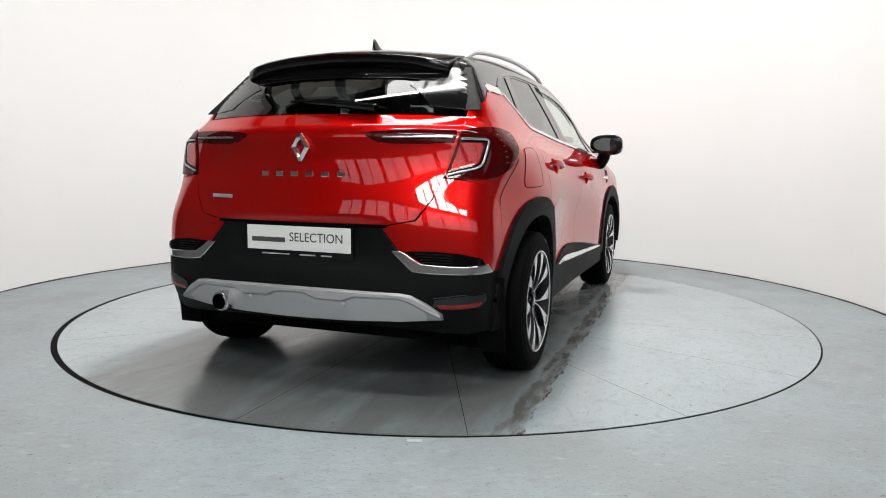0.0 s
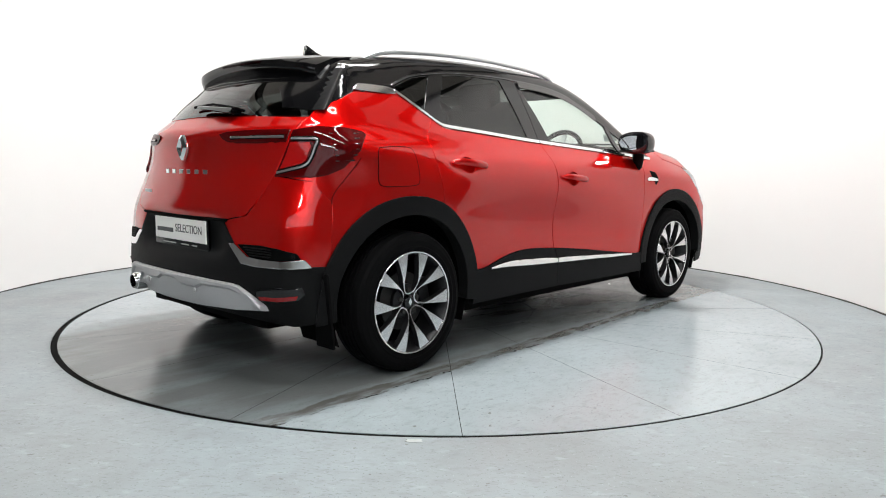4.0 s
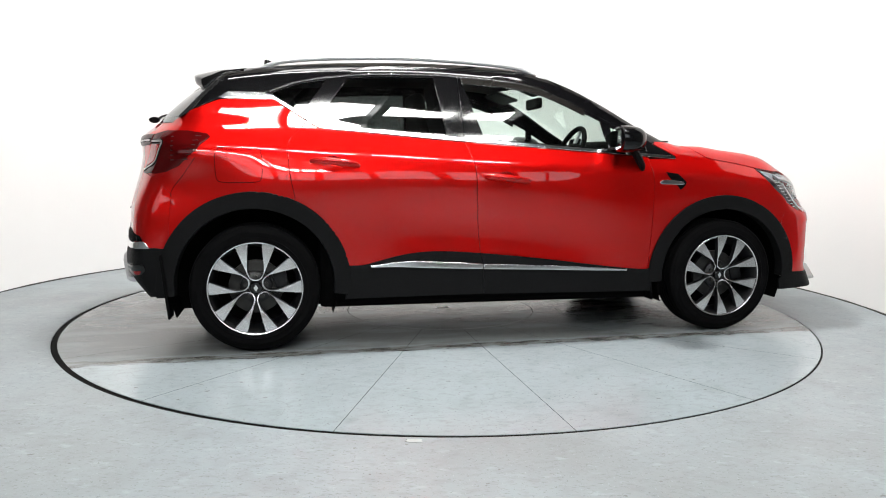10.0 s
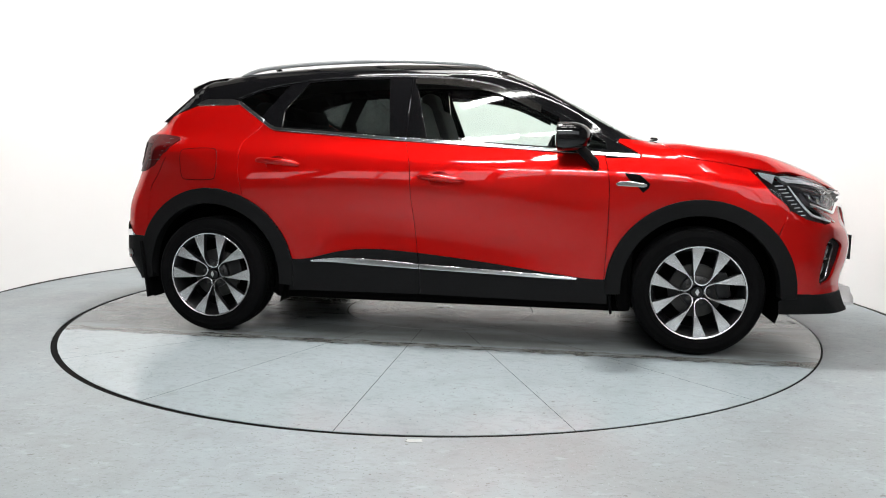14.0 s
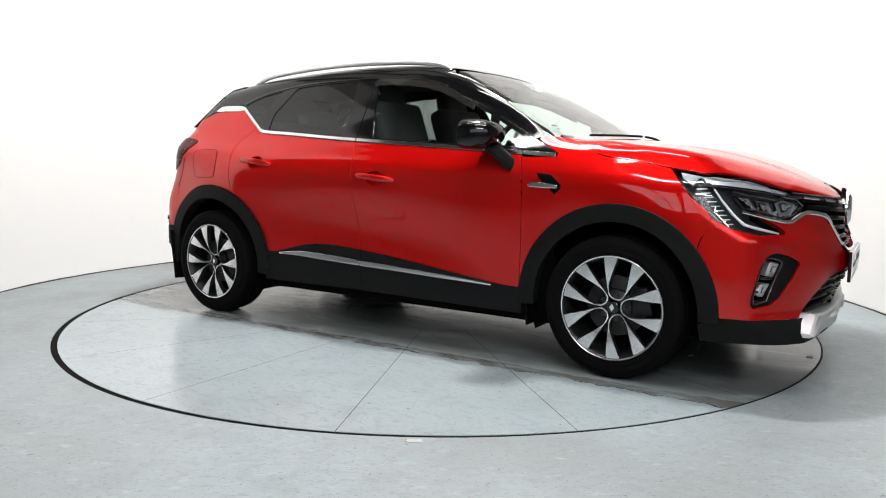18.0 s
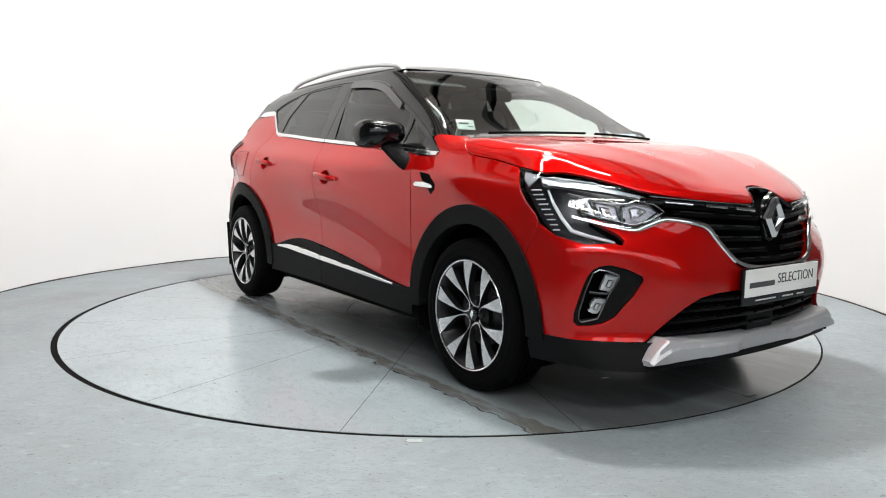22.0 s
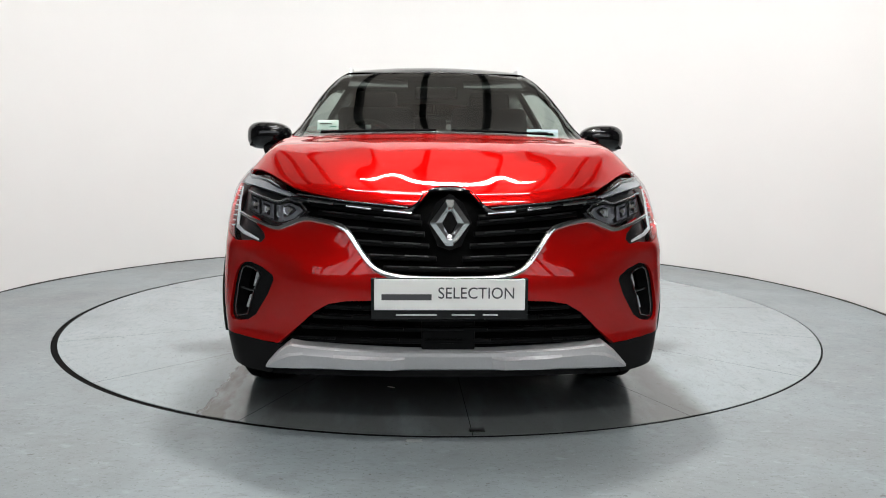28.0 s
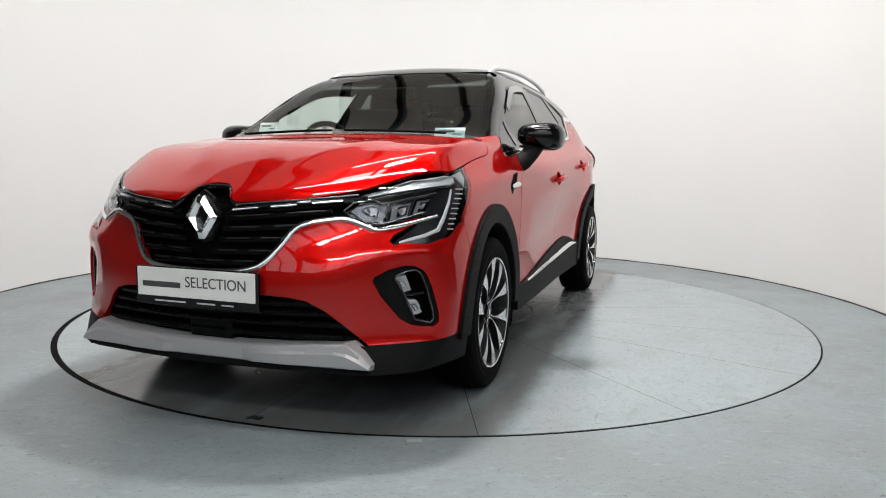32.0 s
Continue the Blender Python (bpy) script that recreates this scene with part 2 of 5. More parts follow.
# ---- studio ----
def studio():
    # floor with a round hole
    n = 128
    cx, cy, r = -0.013, 0.0, 2.283
    verts, faces = [], []
    for i in range(n):
        a = 2 * math.pi * i / n
        c, s = math.cos(a), math.sin(a)
        k = 8.0 / max(abs(c), abs(s))
        for q in ((cx + r * c, cy + r * s, 0), (cx + 3.6 * c, cy + 3.6 * s, 0), (k * c, k * s, 0), (cx + r * c, cy + r * s, -0.06)):
            verts.append(q)
    for i in range(n):
        j = (i + 1) % n
        faces += [(4 * i, 4 * i + 1, 4 * j + 1, 4 * j), (4 * i + 1, 4 * i + 2, 4 * j + 2, 4 * j + 1), (4 * i + 3, 4 * i, 4 * j, 4 * j + 3)]
    floor = mesh_object("floor", verts, faces, FLOOR)
    tagged(floor, "worn pale grey-green painted concrete floor", "floor", kind="structure")
    bar = prism_bm([(-.030, -.008), (-.012, -.016), (.034, -.013), (.027, .004), (.031, .012), (.004, .009), (-.027, .014), (-.020, .003)], .002, pose(-.09, -2.315, .0005))
    part("floor_patch", bar, mat("dull_tape", (.36, .38, .38), .6), floor)
    # matt black sleeve over the hole's wall, standing for shade in the gap
    lining = part("gap_shade_sleeve", revolve_bm([(r - .0008, -.06), (r - .0008, -.003)], 128, "Z", pose(cx, cy, 0)), MATT, floor)
    pit = part("pit", revolve_bm([(2.4, -0.3), (2.4, -0.06)], 64), MATT, None)
    tagged(pit, "dark gap round the turntable", "pit", kind="structure")
    # curved wall: half round, then straight arms
    path = [(-3.21, -0.6)]
    for i in range(65):
        a = radians(184 - 192 * i / 64)
        path.append((-0.145 + 3.08 * math.cos(a), 0.147 + 3.08 * math.sin(a)))
    path.append((2.83, -0.7))
    H = 4.0
    verts, faces = [], []
    for i, (x, y) in enumerate(path):
        p, q = path[max(i - 1, 0)], path[min(i + 1, len(path) - 1)]
        d = Vector((q[0] - p[0], q[1] - p[1], 0)).normalized()
        o = Vector((-d.y, d.x, 0)) * 0.15
        for z in (0, H):
            verts += [(x, y, z), (x + o.x, y + o.y, z)]
    for i in range(len(path) - 1):
        a, b = 4 * i, 4 * i + 4
        faces += [(a, b, b + 2, a + 2), (b + 1, a + 1, a + 3, b + 3), (a + 2, b + 2, b + 3, a + 3)]
    a = 4 * (len(path) - 1)
    faces += [(1, 0, 2, 3), (a, a + 1, a + 3, a + 2)]
    wall = mesh_object("wall_curved", verts, faces, WALL, smooth=True)
    wall.data.set_sharp_from_angle(angle=radians(40))
    tagged(wall, "smooth white curved studio backdrop wall", "wall", kind="structure")
    rng = random.Random(4)
    joint = tube_bm([(x * (1 - .002), y * (1 - .002), .002) for x, y in path], [.005 + .004 * rng.random() for _ in path], 6)
    tagged(part("wall_joint", joint, mat("joint_dirt", (.05, .048, .045), .9), None), "thin dirty joint along the wall's foot", "joint", kind="structure")
    # hall round it
    for name, m, s in (("wall_south", pose(0, -8.1, 3), (16.4, 0.2, 6)), ("wall_north", pose(0, 8.1, 3), (16.4, 0.2, 6)),
                       ("wall_east", pose(8.1, 0, 3), (0.2, 16, 6)), ("wall_west", pose(-8.1, 0, 3), (0.2, 16, 6))):
        tagged(part(name, box_bm(*s, m), HALL, None), "plain grey hall wall", "wall", kind="structure")
    tagged(part("ceiling", box_bm(16.4, 8.2, 0.2, pose(0, -4.1, 6.1)), CEILING, None), "dull grey hall roof sheets", "ceiling", kind="structure")
    tagged(part("ceiling", box_bm(16.4, 8.2, 0.2, pose(0, 4.1, 6.1)), CEILING_PALE, None), "pale hall roof sheets with an even glow added", "ceiling", kind="structure")
    tagged(part("skylight", box_bm(4.0, 0.33, 0.04, pose(0.78, -3.26, 5.985)), SKYLIGHT, None), "bright translucent skylight in the hall roof", "skylight", kind="structure")
    tagged(part("skylight", box_bm(1.35, 0.9, 0.04, pose(-0.62, -0.42, 5.985)), ROOF_LIGHT, None), "dimmer translucent skylight over the turntable", "skylight", kind="structure")
    for i in range(4):
        high = tagged(new("window_%d" % (i + 9)), "bright high window under the hall roof", "window", kind="structure")
        for dx in (-.21, .21):
            for dz in (-.15, .15):
                part("pane", box_bm(.39, .02, .27, pose(-1.3 + .95 * i + dx, -7.985, 5.4 + dz)), SKYLIGHT, high)
        part("window_bar", box_bm(.05, .06, .60, pose(-1.3 + .95 * i, -7.97, 5.4), .006), TRUSS, high)
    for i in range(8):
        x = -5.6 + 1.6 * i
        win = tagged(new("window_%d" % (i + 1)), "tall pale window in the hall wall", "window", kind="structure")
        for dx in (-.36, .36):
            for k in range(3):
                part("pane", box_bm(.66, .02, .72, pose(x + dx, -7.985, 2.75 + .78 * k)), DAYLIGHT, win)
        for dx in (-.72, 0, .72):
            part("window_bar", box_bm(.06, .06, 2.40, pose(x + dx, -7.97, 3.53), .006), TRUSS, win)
    for i in range(13):
        beam = part("roof_beam", box_bm(0.10, 16.0, 0.30, pose(-6.32 + 1.02 * i, 0, 5.8), 0.01), TRUSS, None)
        tagged(beam, "dark steel roof beam under the hall roof", "beam", "roof beams", "structure")


studio()


def turntable():
    table = tagged(new("turntable"), "round pale blue-grey painted turntable with a worn track", "turntable")
    part("centre_disc", revolve_bm([(0.5, -0.03), (0.609, -0.03), (0.611, -0.002), (0.609, 0.0)], 96), TABLE, table)
    half = radians(11.25)
    for k in range(16):
        a0 = radians(22.5 * k)
        b = bmesh.new()
        inner, outer, low = [], [], []
        for i in range(13):
            t = -1 + 2 * i / 12
            for r, z, row in ((0.616, 0.0, inner), (2.262, 0.0, outer), (2.262, -0.045, low)):
                a = a0 + half + t * (half - 0.0013 / r)
                row.append(b.verts.new((r * math.cos(a), r * math.sin(a), z)))
        for p, q in ((inner, outer), (outer, low)):
            for i in range(12):
                b.faces.new((p[i], q[i], q[i + 1], p[i + 1]))
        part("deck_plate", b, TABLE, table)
    # black ring over the plates' outer edges, added as the gap's shade
    part("rim_shade_ring", revolve_bm([(2.2628, -.05), (2.2628, -.0025)], 128), MATT, table)
    part("under_deck", revolve_bm([(2.25, -0.05), (2.25, -0.012)], 64), MATT, table)
    part("cover_plate", box_bm(0.055, 0.028, 0.004, pose(2.215, 0.02, 0.001, 0, 0, 90), 0.001), DARK_ALLOY, table)
    for x, y, sz, a in ((0.02, 0.03, 0.05, 20), (1.7, -0.3, 0.02, 60)):
        part("paint_chip", prism_bm([(-sz, 0), (-sz * .3, sz * .28), (sz * .8, sz * .2), (sz, -sz * .1), (0, -sz * .25)], 0.002, pose(x, y, 0.0, 0, 0, a)), WHITE_PLASTIC, table)
    return table


TURNTABLE = turntable()


# ---- the car's hull: smooth surfaces that meet in rounded edges ----
class Curve:
    """A natural cubic spline, straight beyond its ends; its values may be rows."""
    def __init__(self, xs):
        self.x = x = np.array(xs, float)
        n, h = len(x), np.diff(np.array(xs, float))
        a, b = np.eye(n), np.zeros((n, n))
        for i in range(1, n - 1):
            a[i, i - 1:i + 2] = h[i - 1], 2 * (h[i - 1] + h[i]), h[i]
            b[i, i - 1], b[i, i], b[i, i + 1] = 6 / h[i - 1], -6 / h[i - 1] - 6 / h[i], 6 / h[i]
        self.k, self.h = np.linalg.solve(a, b), h

    def weights(self, q):
        """For each q the weight of every knot."""
        q = np.asarray(q, float)
        c = np.clip(q, self.x[0], self.x[-1])
        i = np.clip(np.searchsorted(self.x, c) - 1, 0, len(self.x) - 2)
        h, r = self.h[i], np.arange(len(q))
        a, b = (self.x[i + 1] - c) / h, (c - self.x[i]) / h
        w = ((a ** 3 - a) * h * h / 6)[:, None] * self.k[i] + ((b ** 3 - b) * h * h / 6)[:, None] * self.k[i + 1]
        w[r, i] += a
        w[r, i + 1] += b
        e = q - c
        for end, j in ((0, 0), (1, len(self.x) - 2)):
            m = (e < 0) if end == 0 else (e > 0)
            if m.any():
                hh = self.h[j]
                s = -hh / 6 * (2 * self.k[j] + self.k[j + 1]) if end == 0 else hh / 6 * (self.k[j] + 2 * self.k[j + 1])
                s = s.copy()
                s[j] -= 1 / hh
                s[j + 1] += 1 / hh
                w[m] += e[m][:, None] * s
        return w


def profile(pairs):
    xs, ys = zip(*sorted(pairs))
    c, v = Curve(xs), np.array(ys)
    return lambda q: c.weights(q) @ v


WX = Curve([-2.05, -1.8, -1.4, -0.8, 0, 0.8, 1.3, 1.7, 2.0, 2.2])
WZ = Curve([0.20, 0.45, 0.70, 0.90, 1.02, 1.10, 1.20, 1.32, 1.46, 1.60])
WT = np.array([
    [0.740, 0.803, 0.830, 0.830, 0.830, 0.830, 0.830, 0.839, 0.740, 0.655],
    [0.768, 0.798, 0.855, 0.838, 0.832, 0.838, 0.834, 0.856, 0.800, 0.750],
    [0.780, 0.801, 0.862, 0.853, 0.848, 0.848, 0.836, 0.846, 0.785, 0.740],
    [0.772, 0.790, 0.860, 0.866, 0.858, 0.838, 0.826, 0.792, 0.757, 0.690],
    [0.727, 0.805, 0.830, 0.812, 0.798, 0.792, 0.762, 0.702, 0.670, 0.595],
    [0.681, 0.746, 0.774, 0.757, 0.750, 0.733, 0.712, 0.672, 0.605, 0.542],
    [0.600, 0.684, 0.714, 0.700, 0.700, 0.675, 0.650, 0.620, 0.570, 0.500],
    [0.530, 0.608, 0.640, 0.634, 0.636, 0.625, 0.590, 0.560, 0.510, 0.460],
    [0.450, 0.520, 0.548, 0.550, 0.552, 0.545, 0.500, 0.470, 0.430, 0.380],
    [0.360, 0.420, 0.455, 0.460, 0.460, 0.460, 0.420, 0.390, 0.360, 0.310]])
TOP = profile([(-1.9, 1.390), (-1.6, 1.455), (-1.25, 1.510), (-0.8, 1.543), (-0.4, 1.553), (0, 1.543), (0.246, 1.513), (0.462, 1.428), (0.607, 1.350), (0.789, 1.251), (0.972, 1.150), (1.12, 1.104), (1.2, 1.100), (1.335, 1.080), (1.515, 1.061), (1.695, 1.027), (1.877, 0.968), (2.06, 0.887), (2.12, 0.855), (2.25, 0.74)])
CROWN = profile([(2.2, .13), (1.9, .08), (1.6, .05), (1.25, .045), (1.1, .06), (1.0, .07), (.6, .07), (.3, .10), (-.2, .12), (-.9, .13), (-1.5, .15), (-1.9, .16)])
NOSE = profile([(0.15, 2.006), (0.21, 2.140), (0.3, 2.149), (0.46, 2.193), (0.6, 2.192), (0.7, 2.174), (0.8, 2.185), (0.88, 2.178), (0.96, 2.089), (1.1, 1.931)])
NOSE_SWEEP = profile([(0.15, 0.112), (0.3, 0.207), (0.4, 0.315), (0.5, 0.330), (0.6, 0.310), (0.7, 0.455), (0.8, 0.625), (0.95, 0.72), (1.1, 0.646)])
TAIL = profile([(0.2, -1.893), (0.32, -2.001), (0.42, -2.049), (0.5, -2.041), (0.6, -2.022), (0.72, -2.018), (0.82, -1.997), (0.92, -1.972), (1, -1.962), (1.06, -1.966), (1.10, -1.958), (1.15, -1.902), (1.22, -1.836), (1.32, -1.722), (1.42, -1.600), (1.55, -1.470)])
TAIL_SWEEP = profile([(0.2, 0.234), (0.42, 0.258), (0.6, 0.218), (0.8, 0.275), (1.08, 0.411), (1.2, 0.482), (1.5, 0.365)])


def smax(a, b, k):
    h = np.clip(0.5 + 0.5 * (a - b) / k, 0, 1)
    return b + (a - b) * h + k * h * (1 - h)


def hull(p):
    x, y, z = p[:, 0], np.abs(p[:, 1]), p[:, 2]
    w = np.einsum("ij,ij->i", WZ.weights(z) @ WT, WX.weights(x))
    # door hollow above the sill, and a soft shoulder line
    w = w - 0.016 * np.exp(-((z - 0.60 + 0.10 * (x + 0.1)) / 0.15) ** 2) / (1 + np.exp((np.abs(x) - 0.62) / 0.10))
    w = w + 0.009 * np.exp(-((z - (0.965 - 0.05 * x)) / 0.05) ** 2)
    side = y - w
    # two ridges that run forward along the bonnet
    ridge = 0.0045 * np.exp(-((y - (0.20 + 0.42 * np.clip(1.95 - x, 0, 0.9))) / 0.065) ** 2) / (1 + np.exp((1.36 - x) / 0.06)) / (1 + np.exp((x - 1.98) / 0.04))
    top = (z - TOP(x) + CROWN(x) * y * y - ridge) * 0.9
    nose = x - NOSE(z) + NOSE_SWEEP(z) * y ** 2
    tail = TAIL(z) - x + TAIL_SWEEP(z) * y ** 2.4
    tail = tail + 0.045 * np.exp(-((z - 0.63) / 0.085) ** 4) * np.exp(-(y / 0.36) ** 6)
    f = smax(side, top, 0.05)
    f = smax(f, nose, 0.09)
    # flat facet across the front bumper's corner, which holds the fog lamp
    facet = 0.791 * (x - 1.82) + 0.612 * (y - 0.838) - 0.040 - 0.30 * np.clip(z - 0.62, 0, None) - 0.35 * np.clip(0.36 - z, 0, None)
    f = smax(f, facet, 0.040)
    # the corner beside the rear window is tighter than the bumper's
    return smax(f, tail, 0.09 - 0.055 / (1 + np.exp((1.18 - z) / 0.015)))


def hull_normals(p):
    g = np.zeros_like(p)
    for i in range(3):
        d = np.zeros(3)
        d[i] = 0.003
        g[:, i] = hull(p + d) - hull(p - d)
    return g / np.linalg.norm(g, axis=1)[:, None]


def rays(way, q):
    """Starts and directions (inwards) of the rays of a way of looking at the hull."""
    q = np.asarray(q, float)
    n, o = len(q), np.zeros(len(q))
    kind = way[0]
    if kind == "side":
        return np.stack([q[:, 0], o - 1.15, q[:, 1]], 1), np.tile([0, 1.0, 0], (n, 1)), 0.9
    if kind == "top":
        return np.stack([q[:, 0], q[:, 1], o + 1.75], 1), np.tile([0, 0, -1.0], (n, 1)), 1.1
    if kind == "nose":
        return np.stack([o + 2.4, q[:, 0], q[:, 1]], 1), np.tile([-1.0, 0, 0], (n, 1)), 1.2
    if kind == "rear":
        return np.stack([o - 2.3, q[:, 0], q[:, 1]], 1), np.tile([1.0, 0, 0], (n, 1)), 1.2
    if kind == "round":  # about an upright axis at x = way[1]
        d = np.stack([np.cos(q[:, 0]), np.sin(q[:, 0]), o], 1)
        return np.stack([o + way[1], o, q[:, 1]], 1) + d * 1.9, -d, 1.8
    d = np.stack([np.cos(q[:, 0]), o, np.sin(q[:, 0])], 1)  # "arch": about a cross axis at x, z
    return np.stack([o + way[1], q[:, 1], o + way[2]], 1) + d * 1.2, -d, 1.15


def flat(way, p):
    """The inverse: where points of the hull lie in a way of looking."""
    p = np.asarray(p, float)
    kind = way[0]
    if kind == "side":
        return p[:, [0, 2]]
    if kind == "top":
        return p[:, [0, 1]]
    if kind in ("nose", "rear"):
        return p[:, [1, 2]]
    if kind == "round":
        a = np.arctan2(p[:, 1], p[:, 0] - way[1])
        return np.stack([np.where(a > 0.6 * math.pi, a - 2 * math.pi, a) if way[1] < 0 else a, p[:, 2]], 1)
    return np.stack([np.arctan2(p[:, 2] - way[2], p[:, 0] - way[1]), p[:, 1]], 1)


def onto(way, q):
    """Points of the hull that a way of looking meets first."""
    s, d, far = rays(way, q)
    lo, hi = np.zeros(len(s)), np.full(len(s), far)
    open_ = np.ones(len(s), bool)
    for k in range(46):
        t = far * (k + 1) / 46
        inside = hull(s + d * t) < 0
        new_hit = open_ & inside
        hi[new_hit], lo[new_hit] = t, far * k / 46
        open_ &= ~inside
    for _ in range(16):
        m = (lo + hi) / 2
        inside = hull(s + d * m[:, None]) < 0
        hi, lo = np.where(inside, m, hi), np.where(inside, lo, m)
    return s + d * hi[:, None]


WAYS = {"s": ("side",), "t": ("top",), "f": ("nose",), "r": ("rear",)}


def outline(points):
    """Points of the hull from (way, a, b): s x z, t x y, f y z, r y z."""
    out = np.zeros((len(points), 3))
    for k, w in WAYS.items():
        m = [i for i, p in enumerate(points) if p[0] == k]
        if m:
            out[m] = onto(w, [points[i][1:] for i in m])
    return out


def tag_all(k, pts):
    return [(k, *p) for p in pts]


def inside(poly, q):
    x, y = q[:, 0], q[:, 1]
    r = np.zeros(len(q), bool)
    j = len(poly) - 1
    for i in range(len(poly)):
        (xi, yi), (xj, yj) = poly[i], poly[j]
        if yi != yj:
            r ^= ((yi > y) != (yj > y)) & (x < (xj - xi) * (y - yi) / (yj - yi) + xi)
        j = i
    return r


def resample(poly, step):
    out = []
    for a, b in zip(poly, np.roll(poly, -1, axis=0)):
        n = max(1, int(np.ceil(np.linalg.norm(b - a) / step)))
        out += [a + (b - a) * k / n for k in range(n)]
    return np.array(out)


def patch(way, edge, holes=(), step=0.03, lift=0.0, depth=0.012, lip=0.0015, bulge=None):
    """A panel on the hull inside an outline, with a turned-in rim. Returns vertices, faces, normals."""
    from mathutils.geometry import delaunay_2d_cdt
    loops = [resample(np.asarray(e, float), step) for e in (edge, *holes)]
    pts, edges = [], []
    for lp in loops:
        b = len(pts)
        pts += list(lp)
        edges += [(b + i, b + (i + 1) % len(lp)) for i in range(len(lp))]
    lo, hi = loops[0].min(0), loops[0].max(0)
    gx, gy = np.meshgrid(np.arange(lo[0] + step / 2, hi[0], step), np.arange(lo[1] + step / 2, hi[1], step))
    g = np.stack([gx.ravel(), gy.ravel()], 1)
    keep = inside(loops[0], g)
    for h in loops[1:]:
        keep &= ~inside(h, g)
    g = g[keep]
    if len(g):
        near = np.full(len(g), 9.0)
        for p in pts:
            near = np.minimum(near, np.hypot(g[:, 0] - p[0], g[:, 1] - p[1]))
        g = g[near > step * 0.55]
    allp = [Vector(p) for p in pts] + [Vector(p) for p in g]
    v2, _, tris, _, _, _ = delaunay_2d_cdt(allp, edges, [], 0, 1e-6)
    q = np.array([(v.x, v.y) for v in v2])
    tris = np.array([t for t in tris if len(t) == 3])
    c = q[tris].mean(1)
    keep = inside(loops[0], c)
    for h in loops[1:]:
        keep &= ~inside(h, c)
    tris = tris[keep]
    pos = onto(way, q)
    nrm = hull_normals(pos)
    pos = pos + nrm * lift
    if bulge is not None:
        pos = pos + nrm * bulge(pos)[:, None]
    # face the outside
    a, b, cc = (pos[tris[:, i]] for i in range(3))
    flip = np.einsum("ij,ij->i", np.cross(b - a, cc - a), nrm[tris[:, 0]]) < 0
    tris[flip] = tris[flip][:, ::-1]
    count = {}
    for t in tris:
        for i in range(3):
            count[(t[i], t[(i + 1) % 3])] = 1
    rim = [e for e in count if (e[1], e[0]) not in count]
    verts, faces, normals = list(pos), [tuple(t) for t in tris], list(nrm)
    if depth:
        out = {}
        for a, b in rim:
            d = np.cross(pos[b] - pos[a], nrm[a])
            for i in (a, b):
                out[i] = out.get(i, 0) + d
        idx = {}
        for i, d in out.items():
            d = d / (np.linalg.norm(d) + 1e-9)
            k = len(verts)
            idx[i] = k
            bev = d * lip - nrm[i] * lip
            verts += [pos[i] + bev, pos[i] + bev, pos[i] - nrm[i] * depth + d * lip]
            n1 = d + nrm[i]
            normals += [n1 / np.linalg.norm(n1), d, d]
        for a, b in rim:
            ia, ib = idx[a], idx[b]
            faces += [(b, a, ia, ib), (ib + 1, ia + 1, ia + 2, ib + 2)]
    return np.array(verts), faces, np.array(normals)


def panel(name, material, parent, way, points, holes=(), label="", mirror=True, **kw):
    """A panel under parent from outline points, and its mirror image on the other side."""
    pts = flat(way, outline(points))
    hs = [flat(way, outline(h)) for h in holes]
    v, f, n = patch(way, pts, hs, **kw)
    obs = [mesh_object(name, v, f, material, parent, label, normals=n)]
    if mirror:
        s = np.array([1, -1, 1])
        obs.append(mesh_object(name, v * s, [t[::-1] for t in f], material, parent, label, normals=n * s))
    return obs


def both(k, pts):
    """A closed outline, symmetric about the car's middle, from its half with y <= 0 (first and last points near the middle)."""
    if k == "t":
        return tag_all(k, list(pts) + [(a, -b) for a, b in reversed(pts)])
    return tag_all(k, list(pts) + [(-a, b) for a, b in reversed(pts)])


def sym(points):
    """As both(), for a mixed outline in tagged points; s points are mirrored as they are found."""
    p = outline(points)
    return np.concatenate([p, p[::-1] * np.array([1, -1, 1])])


def panel3(name, material, parent, way, loop, holes=(), label="", **kw):
    """A panel whose outline is given as points of the hull."""
    v, f, n = patch(way, flat(way, loop), [flat(way, h) for h in holes], **kw)
    return mesh_object(name, v, f, material, parent, label, normals=n)


def arc(cx, cz, r, a0, a1, n=24):
    return [(cx + r * math.cos(radians(a0 + (a1 - a0) * i / n)), cz + r * math.sin(radians(a0 + (a1 - a0) * i / n))) for i in range(n + 1)]


CAR = tagged(new("car"), "glossy red compact crossover car with black roof, parked on the turntable", "car")
SIDE, ROUND_F, ROUND_R, TOPW, HOOD = ("side",), ("round", 0.9), ("round", -0.7), ("top",), ("arch", 1.45, 0.45)
RW, FW = (-1.324, 0.333), (1.318, 0.333)
BELT = flow([(-1.235, 1.306), (-1.071, 1.2), (-1.011, 1.162), (-.95, 1.147), (-.708, 1.129), (-.405, 1.104), (-.217, 1.091), (.2, 1.064), (.561, 1.04), (.959, 1.012), (1.012, 1.010)], 5)
DLO = flow([(-1.255, 1.326), (-1.098, 1.388), (-.926, 1.42), (-.724, 1.443), (-.415, 1.451), (-.23, 1.447), (.047, 1.43), (.263, 1.386), (.512, 1.275), (.7, 1.179), (.862, 1.098), (1.010, 1.018)], 4)
SILL = flow([(-.842, .430), (-.761, .434), (-.579, .479), (-.397, .497), (-.126, .482), (.206, .448), (.508, .409), (.749, .380), (.854, .376)], 4)
GAP_R = flow([(-1.052, 1.178), (-1.099, 1.125), (-1.150, 1.066), (-1.148, .924), (-1.121, .784)], 4)
